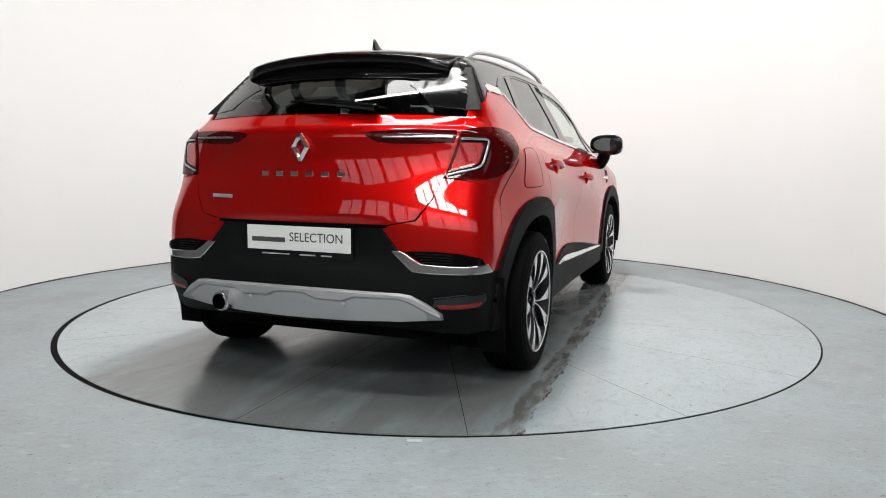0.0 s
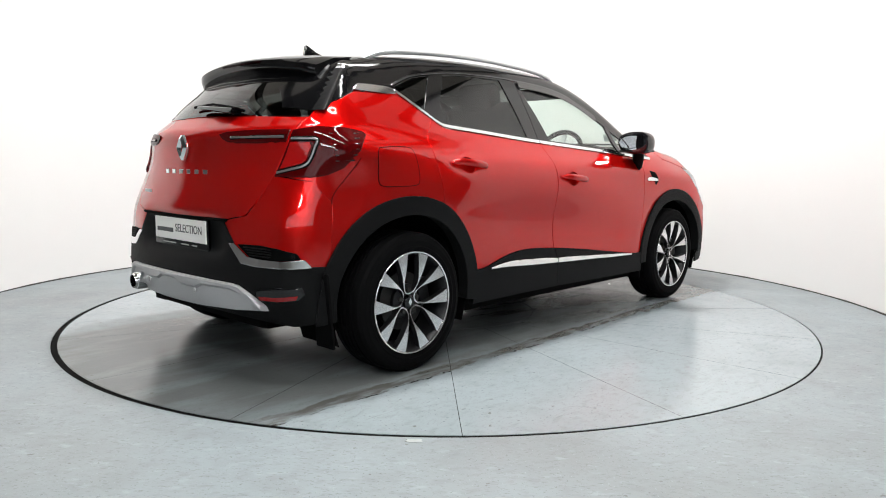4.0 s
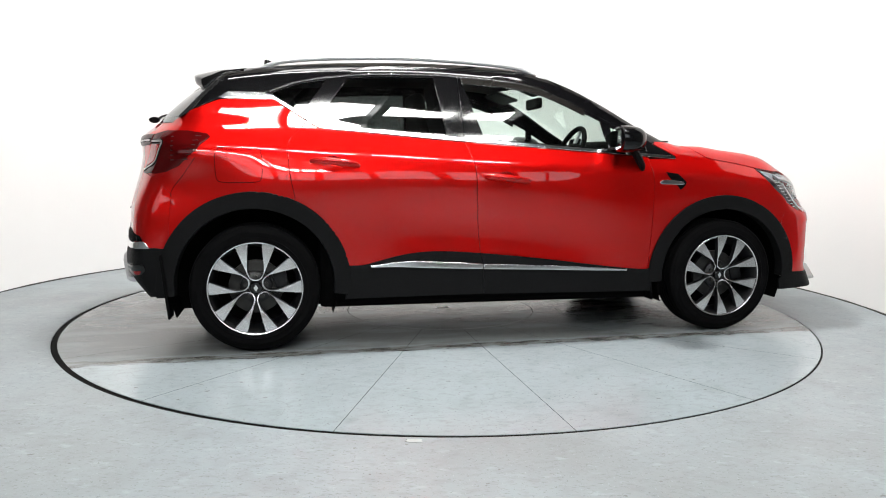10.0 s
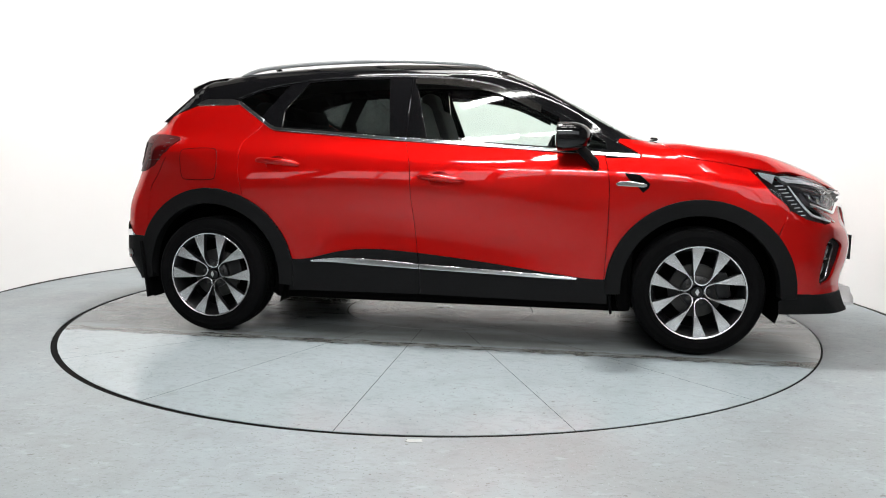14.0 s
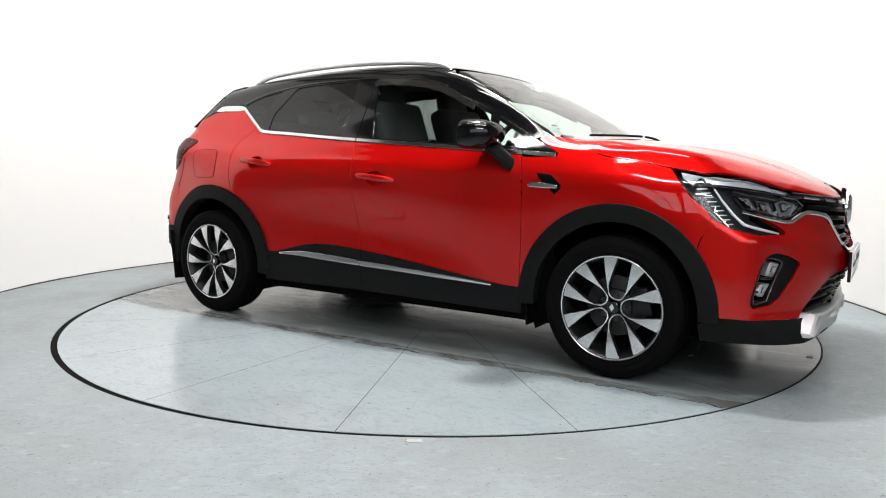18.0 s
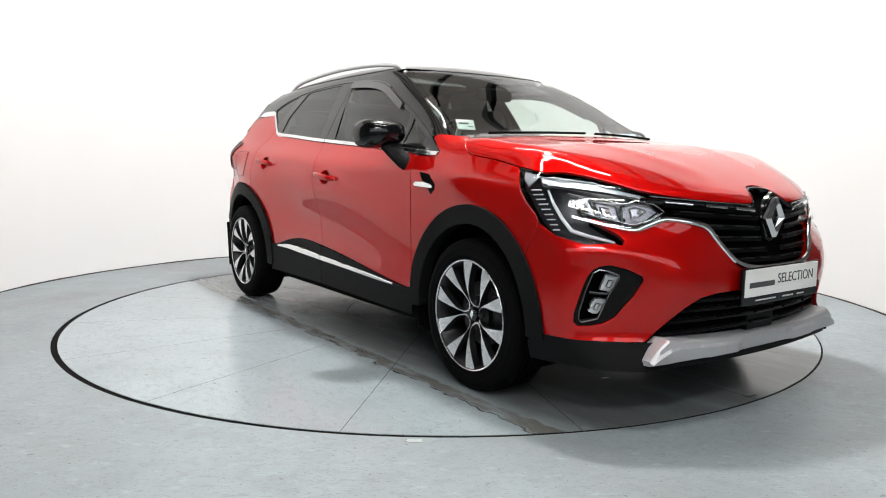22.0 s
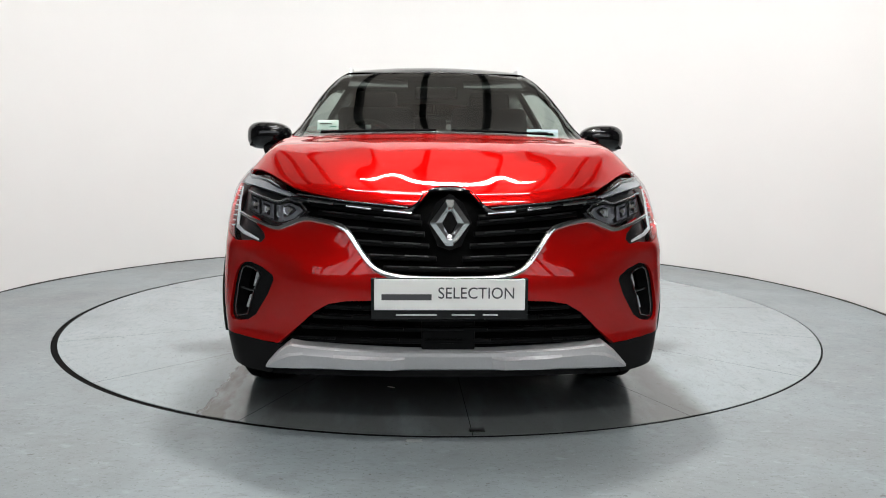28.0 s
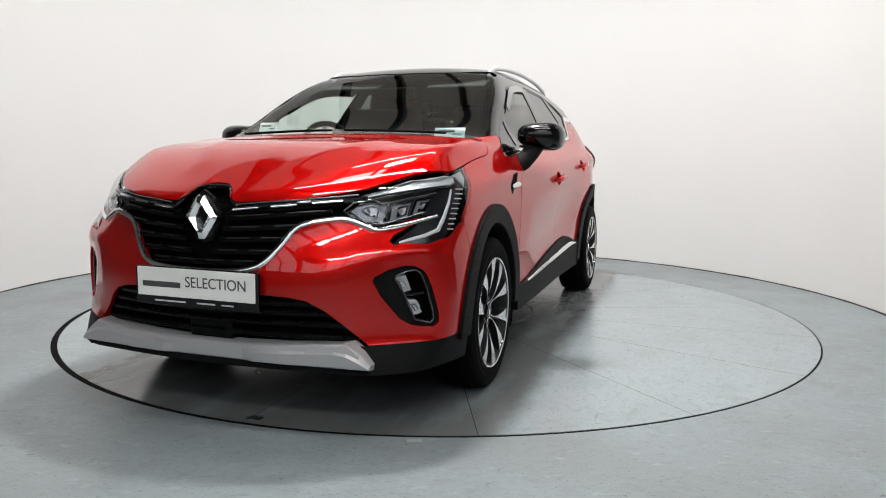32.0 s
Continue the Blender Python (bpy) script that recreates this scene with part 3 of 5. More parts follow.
GAP_M = flow([(-.217, 1.078), (-.178, .947), (-.168, .784), (-.141, .513), (-.136, .484)], 4)
GAP_F = flow([(.838, 1.008), (.862, .882), (.863, .643), (.852, .382)], 4)


def between(curve, a, b, dz=0.0, dx=0.0):
    """The stretch of a curve with x from a to b (either way round), moved by dz."""
    c = [p for p in curve if min(a, b) - 1e-6 <= p[0] <= max(a, b) + 1e-6]
    f = lambda q: float(np.interp(q, [p[0] for p in curve], [p[1] for p in curve]))
    c = [(min(a, b), f(min(a, b)))] + [p for p in c if min(a, b) + .004 < p[0] < max(a, b) - .004] + [(max(a, b), f(max(a, b)))]
    c = [(x + dx, z + dz) for x, z in c]
    return c if a < b else c[::-1]


def shift(curve, d):
    return [(x + d, z) for x, z in curve]

HANDLES = ((-1.045, .968), (-.128, .893))


def recess(x0, z0, grow=1.0):
    """The outline of the hollow behind a door handle."""
    return [(x0 + .115 + .060 * grow * math.cos(a), z0 - .012 + .042 * grow * math.sin(a)) for a in (2 * math.pi * i / 28 for i in range(28))]


LOWER = [(-.600, .332), (-.528, .393), (-.462, .456), (-.408, .490), (-.345, .503), (-.26, .508), (0, .508)]
FOG = [(-.755, .592), (-.735, .606), (-.705, .611), (-.655, .596), (-.615, .572), (-.610, .556), (-.635, .500), (-.688, .418), (-.722, .394), (-.755, .386), (-.790, .382), (-.803, .398), (-.803, .433), (-.785, .520), (-.770, .568)]


def body():
    g = 0.003
    # doors
    rd = between(BELT, -1.052, -.217 - g, -.014) + shift(GAP_M, -g) + between(SILL, -.14, -.842) + arc(*RW, .464, 12, 66, 12) + shift(GAP_R, g)[::-1]
    panel("rear_door", RED, CAR, SIDE, tag_all("s", rd), [tag_all("s", recess(*HANDLES[0]))], step=.025)
    fd = between(BELT, -.217 + g, .838, -.014) + shift(GAP_F, -g) + between(SILL, .850, -.13) + shift(GAP_M, g)[::-1]
    panel("front_door", RED, CAR, SIDE, tag_all("s", fd), [tag_all("s", recess(*HANDLES[1]))], step=.025)
    # fender
    fe = [(.842, .998), (1.018, 1.000), (1.022, 1.018), (.905, 1.085), (.915, 1.100), (.99, 1.094), (1.07, 1.085)] + flow([(1.12, 1.075), (1.20, 1.02), (1.249, 1.0), (1.40, .978), (1.535, .952)], 4) + \
        flow([(1.545, .945), (1.64, .835), (1.725, .755), (1.69, .66), (1.672, .60)], 4) + arc(*FW, .438, 36, 174, 24) + shift(GAP_F, g)[::-1]
    panel("front_fender", RED, CAR, SIDE, tag_all("s", fe))
    # quarter panel, round the rear corner
    q = tag_all("s", arc(*RW, .464, 157, 67, 20) + shift(GAP_R, -g)[::-1] + between(BELT, -1.06, -1.235, -.014) + [(-1.30, 1.283), (-1.49, 1.282), (-1.60, 1.235), (-1.70, 1.185)]) + \
        tag_all("r", [(-.648, 1.160), (-.642, 1.05), (-.606, .915)]) + tag_all("s", [(-1.80, .885), (-1.72, .80), (-1.735, .66), (-1.745, .53)])
    panel("quarter_panel", RED, CAR, ROUND_R, q)
    # rear bumper: red corners
    b = tag_all("s", [(-1.749, .53), (-1.739, .66), (-1.724, .798), (-1.80, .882)]) + tag_all("r", [(-.602, .905), (-.575, .82), (-.52, .735), (-.41, .712), (-.385, .70), (-.484, .585), (-.50, .545), (-.62, .54)])
    panel("rear_bumper_skin", RED, CAR, ROUND_R, b)
    # tailgate
    tg = sym(tag_all("r", [(0, .716), (-.2, .717), (-.40, .718), (-.514, .740), (-.571, .825), (-.603, .912), (-.6385, 1.05), (-.6445, 1.157), (-.4, 1.163), (0, 1.168)]))
    panel3("tailgate", RED, CAR, ROUND_R, tg)
    # bonnet
    bo = sym(tag_all("t", [(1.185, 0), (1.175, -.3), (1.13, -.60), (1.105, -.70)]) + tag_all("s", flow([(1.135, 1.068), (1.20, 1.026), (1.249, 1.006), (1.40, .984), (1.54, .958), (1.68, .935)], 4)) +
             tag_all("f", flow([(-.655, .922), (-.58, .89), (-.52, .868), (-.34, .838), (-.125, .826)], 3) + flow([(-.10, .838), (-.07, .872), (-.045, .886), (0, .890)], 3)))
    panel3("bonnet", RED, CAR, HOOD, bo)
    # front bumper skin
    gr = [(0, .578), (-.15, .582), (-.24, .606), (-.30, .665), (-.36, .735), (-.43, .757), (-.515, .762)]
    fog = FOG
    sk = sym(tag_all("f", gr) + tag_all("f", [(-.545, .750), (-.598, .729), (-.66, .746), (-.712, .769), (-.716, .764), (-.656, .716), (-.648, .697), (-.664, .680), (-.70, .686)]) + tag_all("s", [(1.915, .680), (1.81, .706), (1.733, .748), (1.697, .66), (1.680, .60), (1.730, .50), (1.757, .340)]) +
             tag_all("f", LOWER))
    fl = outline(tag_all("f", fog))
    panel3("front_bumper_skin", RED, CAR, ROUND_F, sk, [fl, fl * np.array([1, -1, 1])], step=0.025, depth=.020)
    # black lower bumper
    lb = tag_all("f", [(-.528, .330), (-.590, .327)]) + tag_all("s", [(1.95, .334), (1.76, .338), (1.70, .30), (1.71, .235), (1.92, .235)]) + tag_all("f", [(-.62, .235), (-.60, .27)])
    panel("lower_bumper", PLASTIC, CAR, ROUND_F, lb)
    # rear black bumper
    rb = sym(tag_all("r", [(0, .708), (-.2, .709), (-.375, .704), (-.478, .583), (-.495, .535)]) + tag_all("s", [(-1.80, .53), (-1.748, .524), (-1.72, .30)]) + tag_all("r", [(-.70, .27), (-.3, .30), (0, .30)]))
    panel3("rear_bumper", PLASTIC, CAR, ROUND_R, rb, label="black textured plastic rear bumper", lift=0.004)
    # sill cladding
    top = between(SILL, -.842, -.14, -.004)
    panel("door_cladding", PLASTIC, CAR, SIDE, tag_all("s", top + [(-.124, .40), (-.121, .26), (-.84, .255)] + arc(*RW, .464, -10, 11, 6)), lift=.010, depth=.03)
    panel("door_cladding", PLASTIC, CAR, SIDE, tag_all("s", between(SILL, -.13, .852, -.004) + [(.872, .368), (.868, .25), (-.115, .26), (-.118, .40)]), lift=.010, depth=.03)
    # wheel-arch cladding
    for (cx, cz), ro, ri, a0, a1 in ((RW, .480, .402, -6, 186), (FW, .459, .386, -2, 184)):
        ring = arc(cx, cz, ro, a0, a1, 64) + arc(cx, cz, ri, a1, a0, 64)
        panel("arch_cladding", PLASTIC, CAR, SIDE, tag_all("s", ring), lift=.017 if cx < 0 else .014, depth=.06, lip=.004, step=.025)
    # glass and frames
    qw = between(DLO, -1.235, -.945, -.012) + [(-1.075, 1.222)] + between(BELT, -1.085, -1.215, .014)
    rg = between(DLO, -.83, -.355, -.014) + [(-.312, 1.113)] + between(BELT, -.33, -.945, .016) + [(-.947, 1.259), (-.843, 1.405)]
    fg = between(DLO, -.205, .535, -.018) + [(.600, 1.215), (.625, 1.055)] + between(BELT, .60, -.105, .016)
    panel("quarter_window", TINTED, CAR, SIDE, tag_all("s", qw), depth=0, lift=-.004)
    panel("rear_door_window", TINTED, CAR, SIDE, tag_all("s", rg), depth=0, lift=-.004)
    panel("front_door_window", CLEAR, CAR, SIDE, tag_all("s", fg), depth=0, lift=-.004)
    fr = between(DLO, -1.255, -.222) + [(-.222, 1.09)] + between(BELT, -.222, -1.235)
    panel("rear_window_frame", GLOSS_BLACK, CAR, SIDE, tag_all("s", fr), [tag_all("s", qw), tag_all("s", rg)], step=.025)
    ff = between(DLO, -.216, 1.005) + between(BELT, .998, -.216)
    tri = [(.650, 1.186), (.80, 1.108), (.840, 1.086), (.850, 1.042), (.70, 1.054), (.665, 1.060)]
    panel("corner_window", CLEAR, CAR, SIDE, tag_all("s", tri), depth=0, lift=-.004)
    panel("front_window_frame", GLOSS_BLACK, CAR, SIDE, tag_all("s", ff), [tag_all("s", fg), tag_all("s", tri)], step=.025)
    # roof sides and pillars
    edge = flow([(1.10, -.712), (.987, -.700), (.78, -.662), (.655, -.632), (.55, -.605), (.42, -.573), (.25, -.543), (0, -.536), (-.4, -.535), (-.8, -.528), (-1.2, -.510), (-1.5, -.485), (-1.60, -.475)], 3)
    e3 = onto(TOPW, edge)
    cant = tag_all("s", between(DLO, -1.262, .885, .003) + [(.905, 1.096), (.972, 1.099)])
    loop = np.concatenate([outline(cant), e3[[i for i, q in enumerate(edge) if q[0] < .98]], outline(tag_all("s", [(-1.70, 1.30), (-1.76, 1.205), (-1.70, 1.192), (-1.60, 1.242), (-1.495, 1.290), (-1.455, 1.324)]))])
    v, f, n = patch(SIDE, flat(SIDE, loop), step=.025)
    for s in (1, -1):
        k = np.array([1, s, 1])
        mesh_object("roof_side", v * k, f if s == 1 else [t[::-1] for t in f], GLOSS_BLACK, CAR, normals=n * k)
    roof = np.array([p for p in edge if p[0] < .27])
    roof = np.concatenate([[[.355, 0], [.335, -.3]], roof, [[-1.66, -.3], [-1.68, 0]]])
    roof = np.concatenate([roof, roof[::-1] * [1, -1]])
    v, f, n = patch(TOPW, roof, step=.04)
    mesh_object("roof", v, f, GLOSS_BLACK, CAR, "gloss black roof", normals=n)
    ws = np.array([p for p in edge if p[0] > .28])
    ws = np.concatenate([[[1.175, 0], [1.16, -.4]], ws, [[.34, -.3], [.36, 0]]])
    ws = np.concatenate([ws, ws[::-1] * [1, -1]])
    v, f, n = patch(TOPW, ws, step=.04, depth=0, lift=-.003)
    mesh_object("windscreen", v, f, CLEAR, CAR, normals=n)
    rw = sym(tag_all("r", [(0, 1.176), (-.4, 1.171), (-.655, 1.165), (-.615, 1.24), (-.568, 1.315), (-.3, 1.335), (0, 1.340)]))
    panel3("rear_window", TINTED, CAR, ROUND_R, rw, depth=0, lift=-.003)
    rh = sym(tag_all("r", [(0, 1.344), (-.3, 1.339), (-.563, 1.319), (-.54, 1.37), (-.3, 1.405), (0, 1.412)]))
    panel3("rear_window_header", GLOSS_BLACK, CAR, ROUND_R, rh, depth=.01, lift=-.003)


body()


# ---- helpers for details on the hull ----
def on_hull(points, lift=0.0):
    p = outline(points)
    return p + hull_normals(p) * lift


def mirrored(bm):
    b = bm.copy()
    for v in b.verts:
        v.co.y = -v.co.y
    bmesh.ops.reverse_faces(b, faces=b.faces[:])
    return b


def bar_on(name, material, points, radius, lift=0.0, mirror=True, parent=None, sides=8, flat_=1.0, label=""):
    """A bar that follows the hull through points."""
    p = on_hull(points, lift)
    n = hull_normals(p).mean(0)
    bm = tube_bm(p, radius, sides, flat_, up=tuple(n))
    obs = []
    if mirror:
        obs.append(part(name, mirrored(bm), material, parent or CAR, label, smooth=True))
    obs.append(part(name, bm, material, parent or CAR, label, smooth=True))
    return obs


def pair(name, bm, material, parent=None, label="", smooth=True, angle=35):
    a = part(name, mirrored(bm), material, parent or CAR, label, smooth, angle)
    return part(name, bm, material, parent or CAR, label, smooth, angle), a


def letters(name, text, size, material, parent, m, thick=0.0008):
    cu = bpy.data.curves.new(name, "FONT")
    cu.body, cu.size, cu.extrude, cu.align_x, cu.align_y = text, size, thick, "LEFT", "BOTTOM"
    ob = bpy.data.objects.new(name, cu)
    scene.collection.objects.link(ob)
    me = bpy.data.meshes.new_from_object(ob.evaluated_get(bpy.context.evaluated_depsgraph_get()))
    bpy.data.objects.remove(ob)
    me.transform(m)
    me.materials.clear()
    me.materials.append(material)
    o = new(name, me)
    o.parent = parent
    return o


# ---- wheels ----
def blade_bm(axis, d):
    """Half of a horseshoe spoke round a bolt: a thin line at the hub that widens to a blade at the rim; y is the wheel's outside, negative."""
    b = bmesh.new()
    rows = []
    ca, sa = math.cos(radians(axis)), math.sin(radians(axis))
    inner = flow([(0, .0405), (.013, .0432), (.026, .0513), (.036, .068), (.0414, .086), (.0423, .108), (.0405, .140), (.0378, .176), (.0342, .229)], 3)
    outer = flow([(0, .0340), (.012, .0360), (.0297, .0468), (.0385, .066), (.0468, .086), (.0549, .108), (.0675, .140), (.082, .176), (.0960, .211)], 3)
    for (u0, v0), (u1, v1) in zip(inner, outer):
        row = []
        for u, v, dy in ((u0 - .002, v0, .030), (u0, v0, 0), (u1, v1, 0), (u1 + .002, v1, .030)):
            y = -.070 - .030 * math.sin(min(1, max(0, math.hypot(u, v) - .036) / .16) * math.pi / 2)
            row.append(b.verts.new((v * ca - d * u * sa, y + dy, v * sa + d * u * ca)))
        rows.append(row)
    for p, q in zip(rows, rows[1:]):
        for i in range(3):
            b.faces.new((p[i], p[i + 1], q[i + 1], q[i]))
    b.faces.new(rows[0])
    b.faces.new(rows[-1])
    return b


def tyre_bm():
    prof = [(.222, -.094), (.236, -.107), (.262, -.1125), (.266, -.1105), (.292, -.112), (.296, -.110), (.318, -.104), (.331, -.092), (.336, -.078),
            (.337, -.052), (.331, -.050), (.331, -.044), (.338, -.042), (.338, -.020), (.331, -.018), (.331, -.011), (.338, -.009),
            (.338, .009), (.331, .011), (.331, .018), (.338, .020), (.338, .042), (.331, .044), (.331, .05), (.337, .052), (.336, .078), (.331, .092), (.318, .104), (.29, .112), (.236, .107), (.222, .094)]
    prof = [(r if r < .24 else .24 + (r - .24) * .89, h * .95) for r, h in prof]
    b = revolve_bm(prof, 90, "Y", closed=True)
    return b


def build_wheel(spin):
    w = new("wheel")
    w.parent = CAR
    tagged(w, "alloy wheel with five split machined spokes")
    part("tyre", tyre_bm(), RUBBER, w, "black road tyre with fine sidewall ribs", smooth=True, angle=25)
    part("rim", revolve_bm([(.232, -.103), (.2385, -.105), (.2385, -.099), (.226, -.092), (.214, -.02), (.205, .06), (.222, .10), (.218, .10), (.198, .06), (.206, -.02), (.222, -.092)], 72, "Y", closed=True), DARK_ALLOY, w, smooth=True)
    part("rim_lip", revolve_bm([(.231, -.1045), (.2365, -.1068), (.2385, -.104), (.2375, -.1015), (.231, -.1015)], 72, "Y", closed=True), ALLOY, w, smooth=True)
    for k in range(5):
        a = spin + 72 * k
        for d in (-1, 1):
            sp = part("spoke", blade_bm(a + 36, d), DARK_ALLOY, w, smooth=True, angle=30)
            sp.data.materials.append(ALLOY)
            for f in sp.data.polygons:
                if f.normal.y < -.6:
                    f.material_index = 1
        la = radians(a + 36)
        part("wheel_bolt", revolve_bm([(.011, -.074), (.011, -.062), (.006, -.062), (.006, -.070)], 10, "Y", pose(.054 * math.cos(la), 0, .054 * math.sin(la))), STEEL, w, smooth=True)
    part("hub", revolve_bm([(.082, -.035), (.080, -.052), (.064, -.060), (.036, -.066), (.036, -.03)], 40, "Y"), DARK_ALLOY, w, smooth=True)
    cap = part("centre_cap", revolve_bm([(.030, -.06), (.030, -.078), (.026, -.081)], 32, "Y"), GLOSS_BLACK, w, smooth=True)
    dia = [(.0, .018), (.011, 0), (0, -.018), (-.011, 0)]
    part("emblem", prism_bm(dia, .002, pose(0, -.081, 0, 90, 0, 0)), CHROME, cap)
    part("brake_disc", revolve_bm([(.075, -.035), (.138, -.025), (.138, -.003), (.075, -.003)], 56, "Y"), STEEL, w, smooth=True)
    part("brake_caliper", box_bm(.07, .05, .13, pose(.125, -.02, .03, 0, -14, 0), .012), DARK_ALLOY, w, smooth=True)
    part("wheel_back", revolve_bm([(.212, .03), (.212, .05), (.02, .05)], 40, "Y"), MATT, w)
    return w


def place_wheels():
    for x, z in (RW, FW):
        for s in (-1, 1):
            w = build_wheel(-90 if x < 0 else -105)
            w.matrix_local = pose(x, s * (.775 if x < 0 else .742), .3265, 0, 0, 0 if s < 0 else 180)


place_wheels()


# ---- under the body ----
def underbody():
    part("floor_pan", box_bm(2.0, 1.50, .76, pose(0, 0, .57), .03), MATT, CAR)
    part("engine_bay", box_bm(0.98, 1.04, .66, pose(1.36, 0, .52), .03), MATT, CAR)
    part("boot_tub", box_bm(.98, 1.06, .76, pose(-1.40, 0, .60), .05), MATT, CAR)
    for (cx, cz), r in ((RW, .42), (FW, .405)):
        b = bmesh.new()
        rings = []
        for i in range(29):
            a = radians(-22 + 224 * i / 28)
            rings.append([b.verts.new((cx + r * math.cos(a), y, cz + r * math.sin(a))) for y in (-.825, -.56)])
        hub_side = [q[1] for q in rings]
        for p, q in zip(rings, rings[1:]):
            b.faces.new((p[0], p[1], q[1], q[0]))
        b.faces.new(hub_side)
        pair("wheel_liner", b, MATT)
    for x, y, z, w, s in ((-1.765, -.778, .172, .12, .33), (.885, -.755, .19, .13, .16)):
        pair("mud_flap", box_bm(.014, w, s, pose(x, y, z + s / 2, 0, -6, 0), .006), RUBBER)
    tip = part("exhaust_pipe", revolve_bm([(.033, -.01), (.036, .0), (.042, .002), (.0435, .008), (.0435, .20), (.037, .20), (.036, .02)], 30, "Z", pose(-2.082, .345, .366, 0, 88, 0), closed=True), CHROME, CAR, "round chrome exhaust tip", smooth=True)
    part("pipe_mouth", revolve_bm([(.0001, .03), (.037, .03)], 24, "Z", pose(-2.076, .345, .366, 0, 88, 0)), MATT, tip)
    part("rear_axle", tube_bm([(-1.31, -.6, .30), (-1.31, .6, .30)], .045, 10), MATT, CAR)
    part("exhaust_box", box_bm(.30, .62, .15, pose(-1.62, .1, .29), .05), MATT, CAR)


underbody()


# ---- bright trim ----
def trim():
    bar = lambda a, b: [(x, z) for x, z in between(BELT, a, b, .006)] + [(x, z) for x, z in between(BELT, b, a, -.008)]
    for a, b in ((-1.232, -1.06), (-1.054, -.222), (-.214, .834), (.842, 1.010)):
        panel("belt_trim", CHROME, CAR, SIDE, tag_all("s", bar(a, b)), lift=.005, depth=.008, lip=.002, step=.02)
    top = between(DLO, -1.24, .30, .002)
    panel("window_trim", mat("dark_chrome", (.14, .14, .145), .18, 1.0), CAR, SIDE, tag_all("s", top + between(DLO, .30, -1.24, -.004)), lift=.004, depth=.006, step=.02)
    panel("pillar_trim", CHROME, CAR, SIDE, tag_all("s", [(-1.496, 1.291), (-1.455, 1.320), (-1.40, 1.323), (-1.275, 1.321), (-1.232, 1.309), (-1.236, 1.289), (-1.30, 1.288)]), lift=.003, depth=.01, step=.02)
    panel("sill_strip", CHROME, CAR, SIDE, tag_all("s", flow([(-.737, .424), (-.579, .440), (-.40, .437), (-.13, .420)], 4) + flow([(-.13, .400), (-.397, .410), (-.60, .421), (-.735, .422)], 4)), lift=.022, depth=.012, step=.02, lip=.004)
    panel("sill_strip", CHROME, CAR, SIDE, tag_all("s", flow([(-.12, .419), (.20, .407), (.50, .391), (.712, .377)], 4) + flow([(.712, .374), (.45, .381), (.2, .390), (-.12, .399)], 4)), lift=.022, depth=.012, step=.02, lip=.004)
    # fender badge with a dark pocket
    panel("fender_pocket", MATT, CAR, SIDE, tag_all("s", [(.936, .925), (1.012, .915), (1.062, .869), (1.056, .850), (1.030, .827), (1.004, .855), (.958, .893)]), lift=.002, depth=.004, step=.02)
    panel("fender_badge", CHROME, CAR, SIDE, tag_all("s", [(.897, .868), (.915, .878), (.970, .879), (1.040, .868), (1.048, .861), (1.036, .857), (.908, .862)]), lift=.008, depth=.008, lip=.003, step=.012)
    # fuel flap: a shut line round a slightly raised lid
    fl = flow([(-1.49, 1.03), (-1.40, 1.037), (-1.31, 1.034), (-1.287, 1.01), (-1.280, .94), (-1.284, .885), (-1.305, .865), (-1.40, .861), (-1.48, .863), (-1.503, .885), (-1.508, .95), (-1.505, 1.01), (-1.49, 1.03)], 4)
    v, f, n = patch(SIDE, flat(SIDE, outline(tag_all("s", fl[:-1]))), step=.02, lift=.002, depth=.004)
    mesh_object("fuel_flap", v, f, RED, CAR, normals=n)
    bar_on("shut_line", MATT, tag_all("s", fl), .0018, .0012, mirror=False)
    # shut lines of the rear bumper and the front bumper
    bar_on("shut_line", MATT, tag_all("s", flow([(-1.60, .985), (-1.66, .90), (-1.715, .83), (-1.728, .79)], 4)), .0015, .001)


trim()


# ---- handles, mirrors, rails ----
def handles():
    for x0, z0 in HANDLES:
        slope = -.022
        bowl = lambda p: -.042 * np.clip(1 - ((p[:, 0] - x0 - .115) / .064) ** 2 - ((p[:, 2] - z0 + .012) / .046) ** 2, 0, 1) ** .5
        panel("handle_pocket", RED, CAR, SIDE, tag_all("s", recess(x0, z0, 1.06)), lift=-.003, depth=0, step=.010, bulge=bowl)
        pts = [("s", x0 + .25 * t, z0 + slope * t) for t in (0, .06, .15, .3, .5, .7, .85, .94, 1)]
        p = outline(pts)
        n = hull_normals(p)
        lift = [.004, .018, .026, .032, .034, .032, .026, .018, .004]
        p = p + n * np.array(lift)[:, None]
        b = tube_bm(p, [.008, .013, .0155, .017, .0175, .017, .0155, .013, .008], 12, .62, up=(0, 1, 0.12))
        pair("door_handle", b, RED)


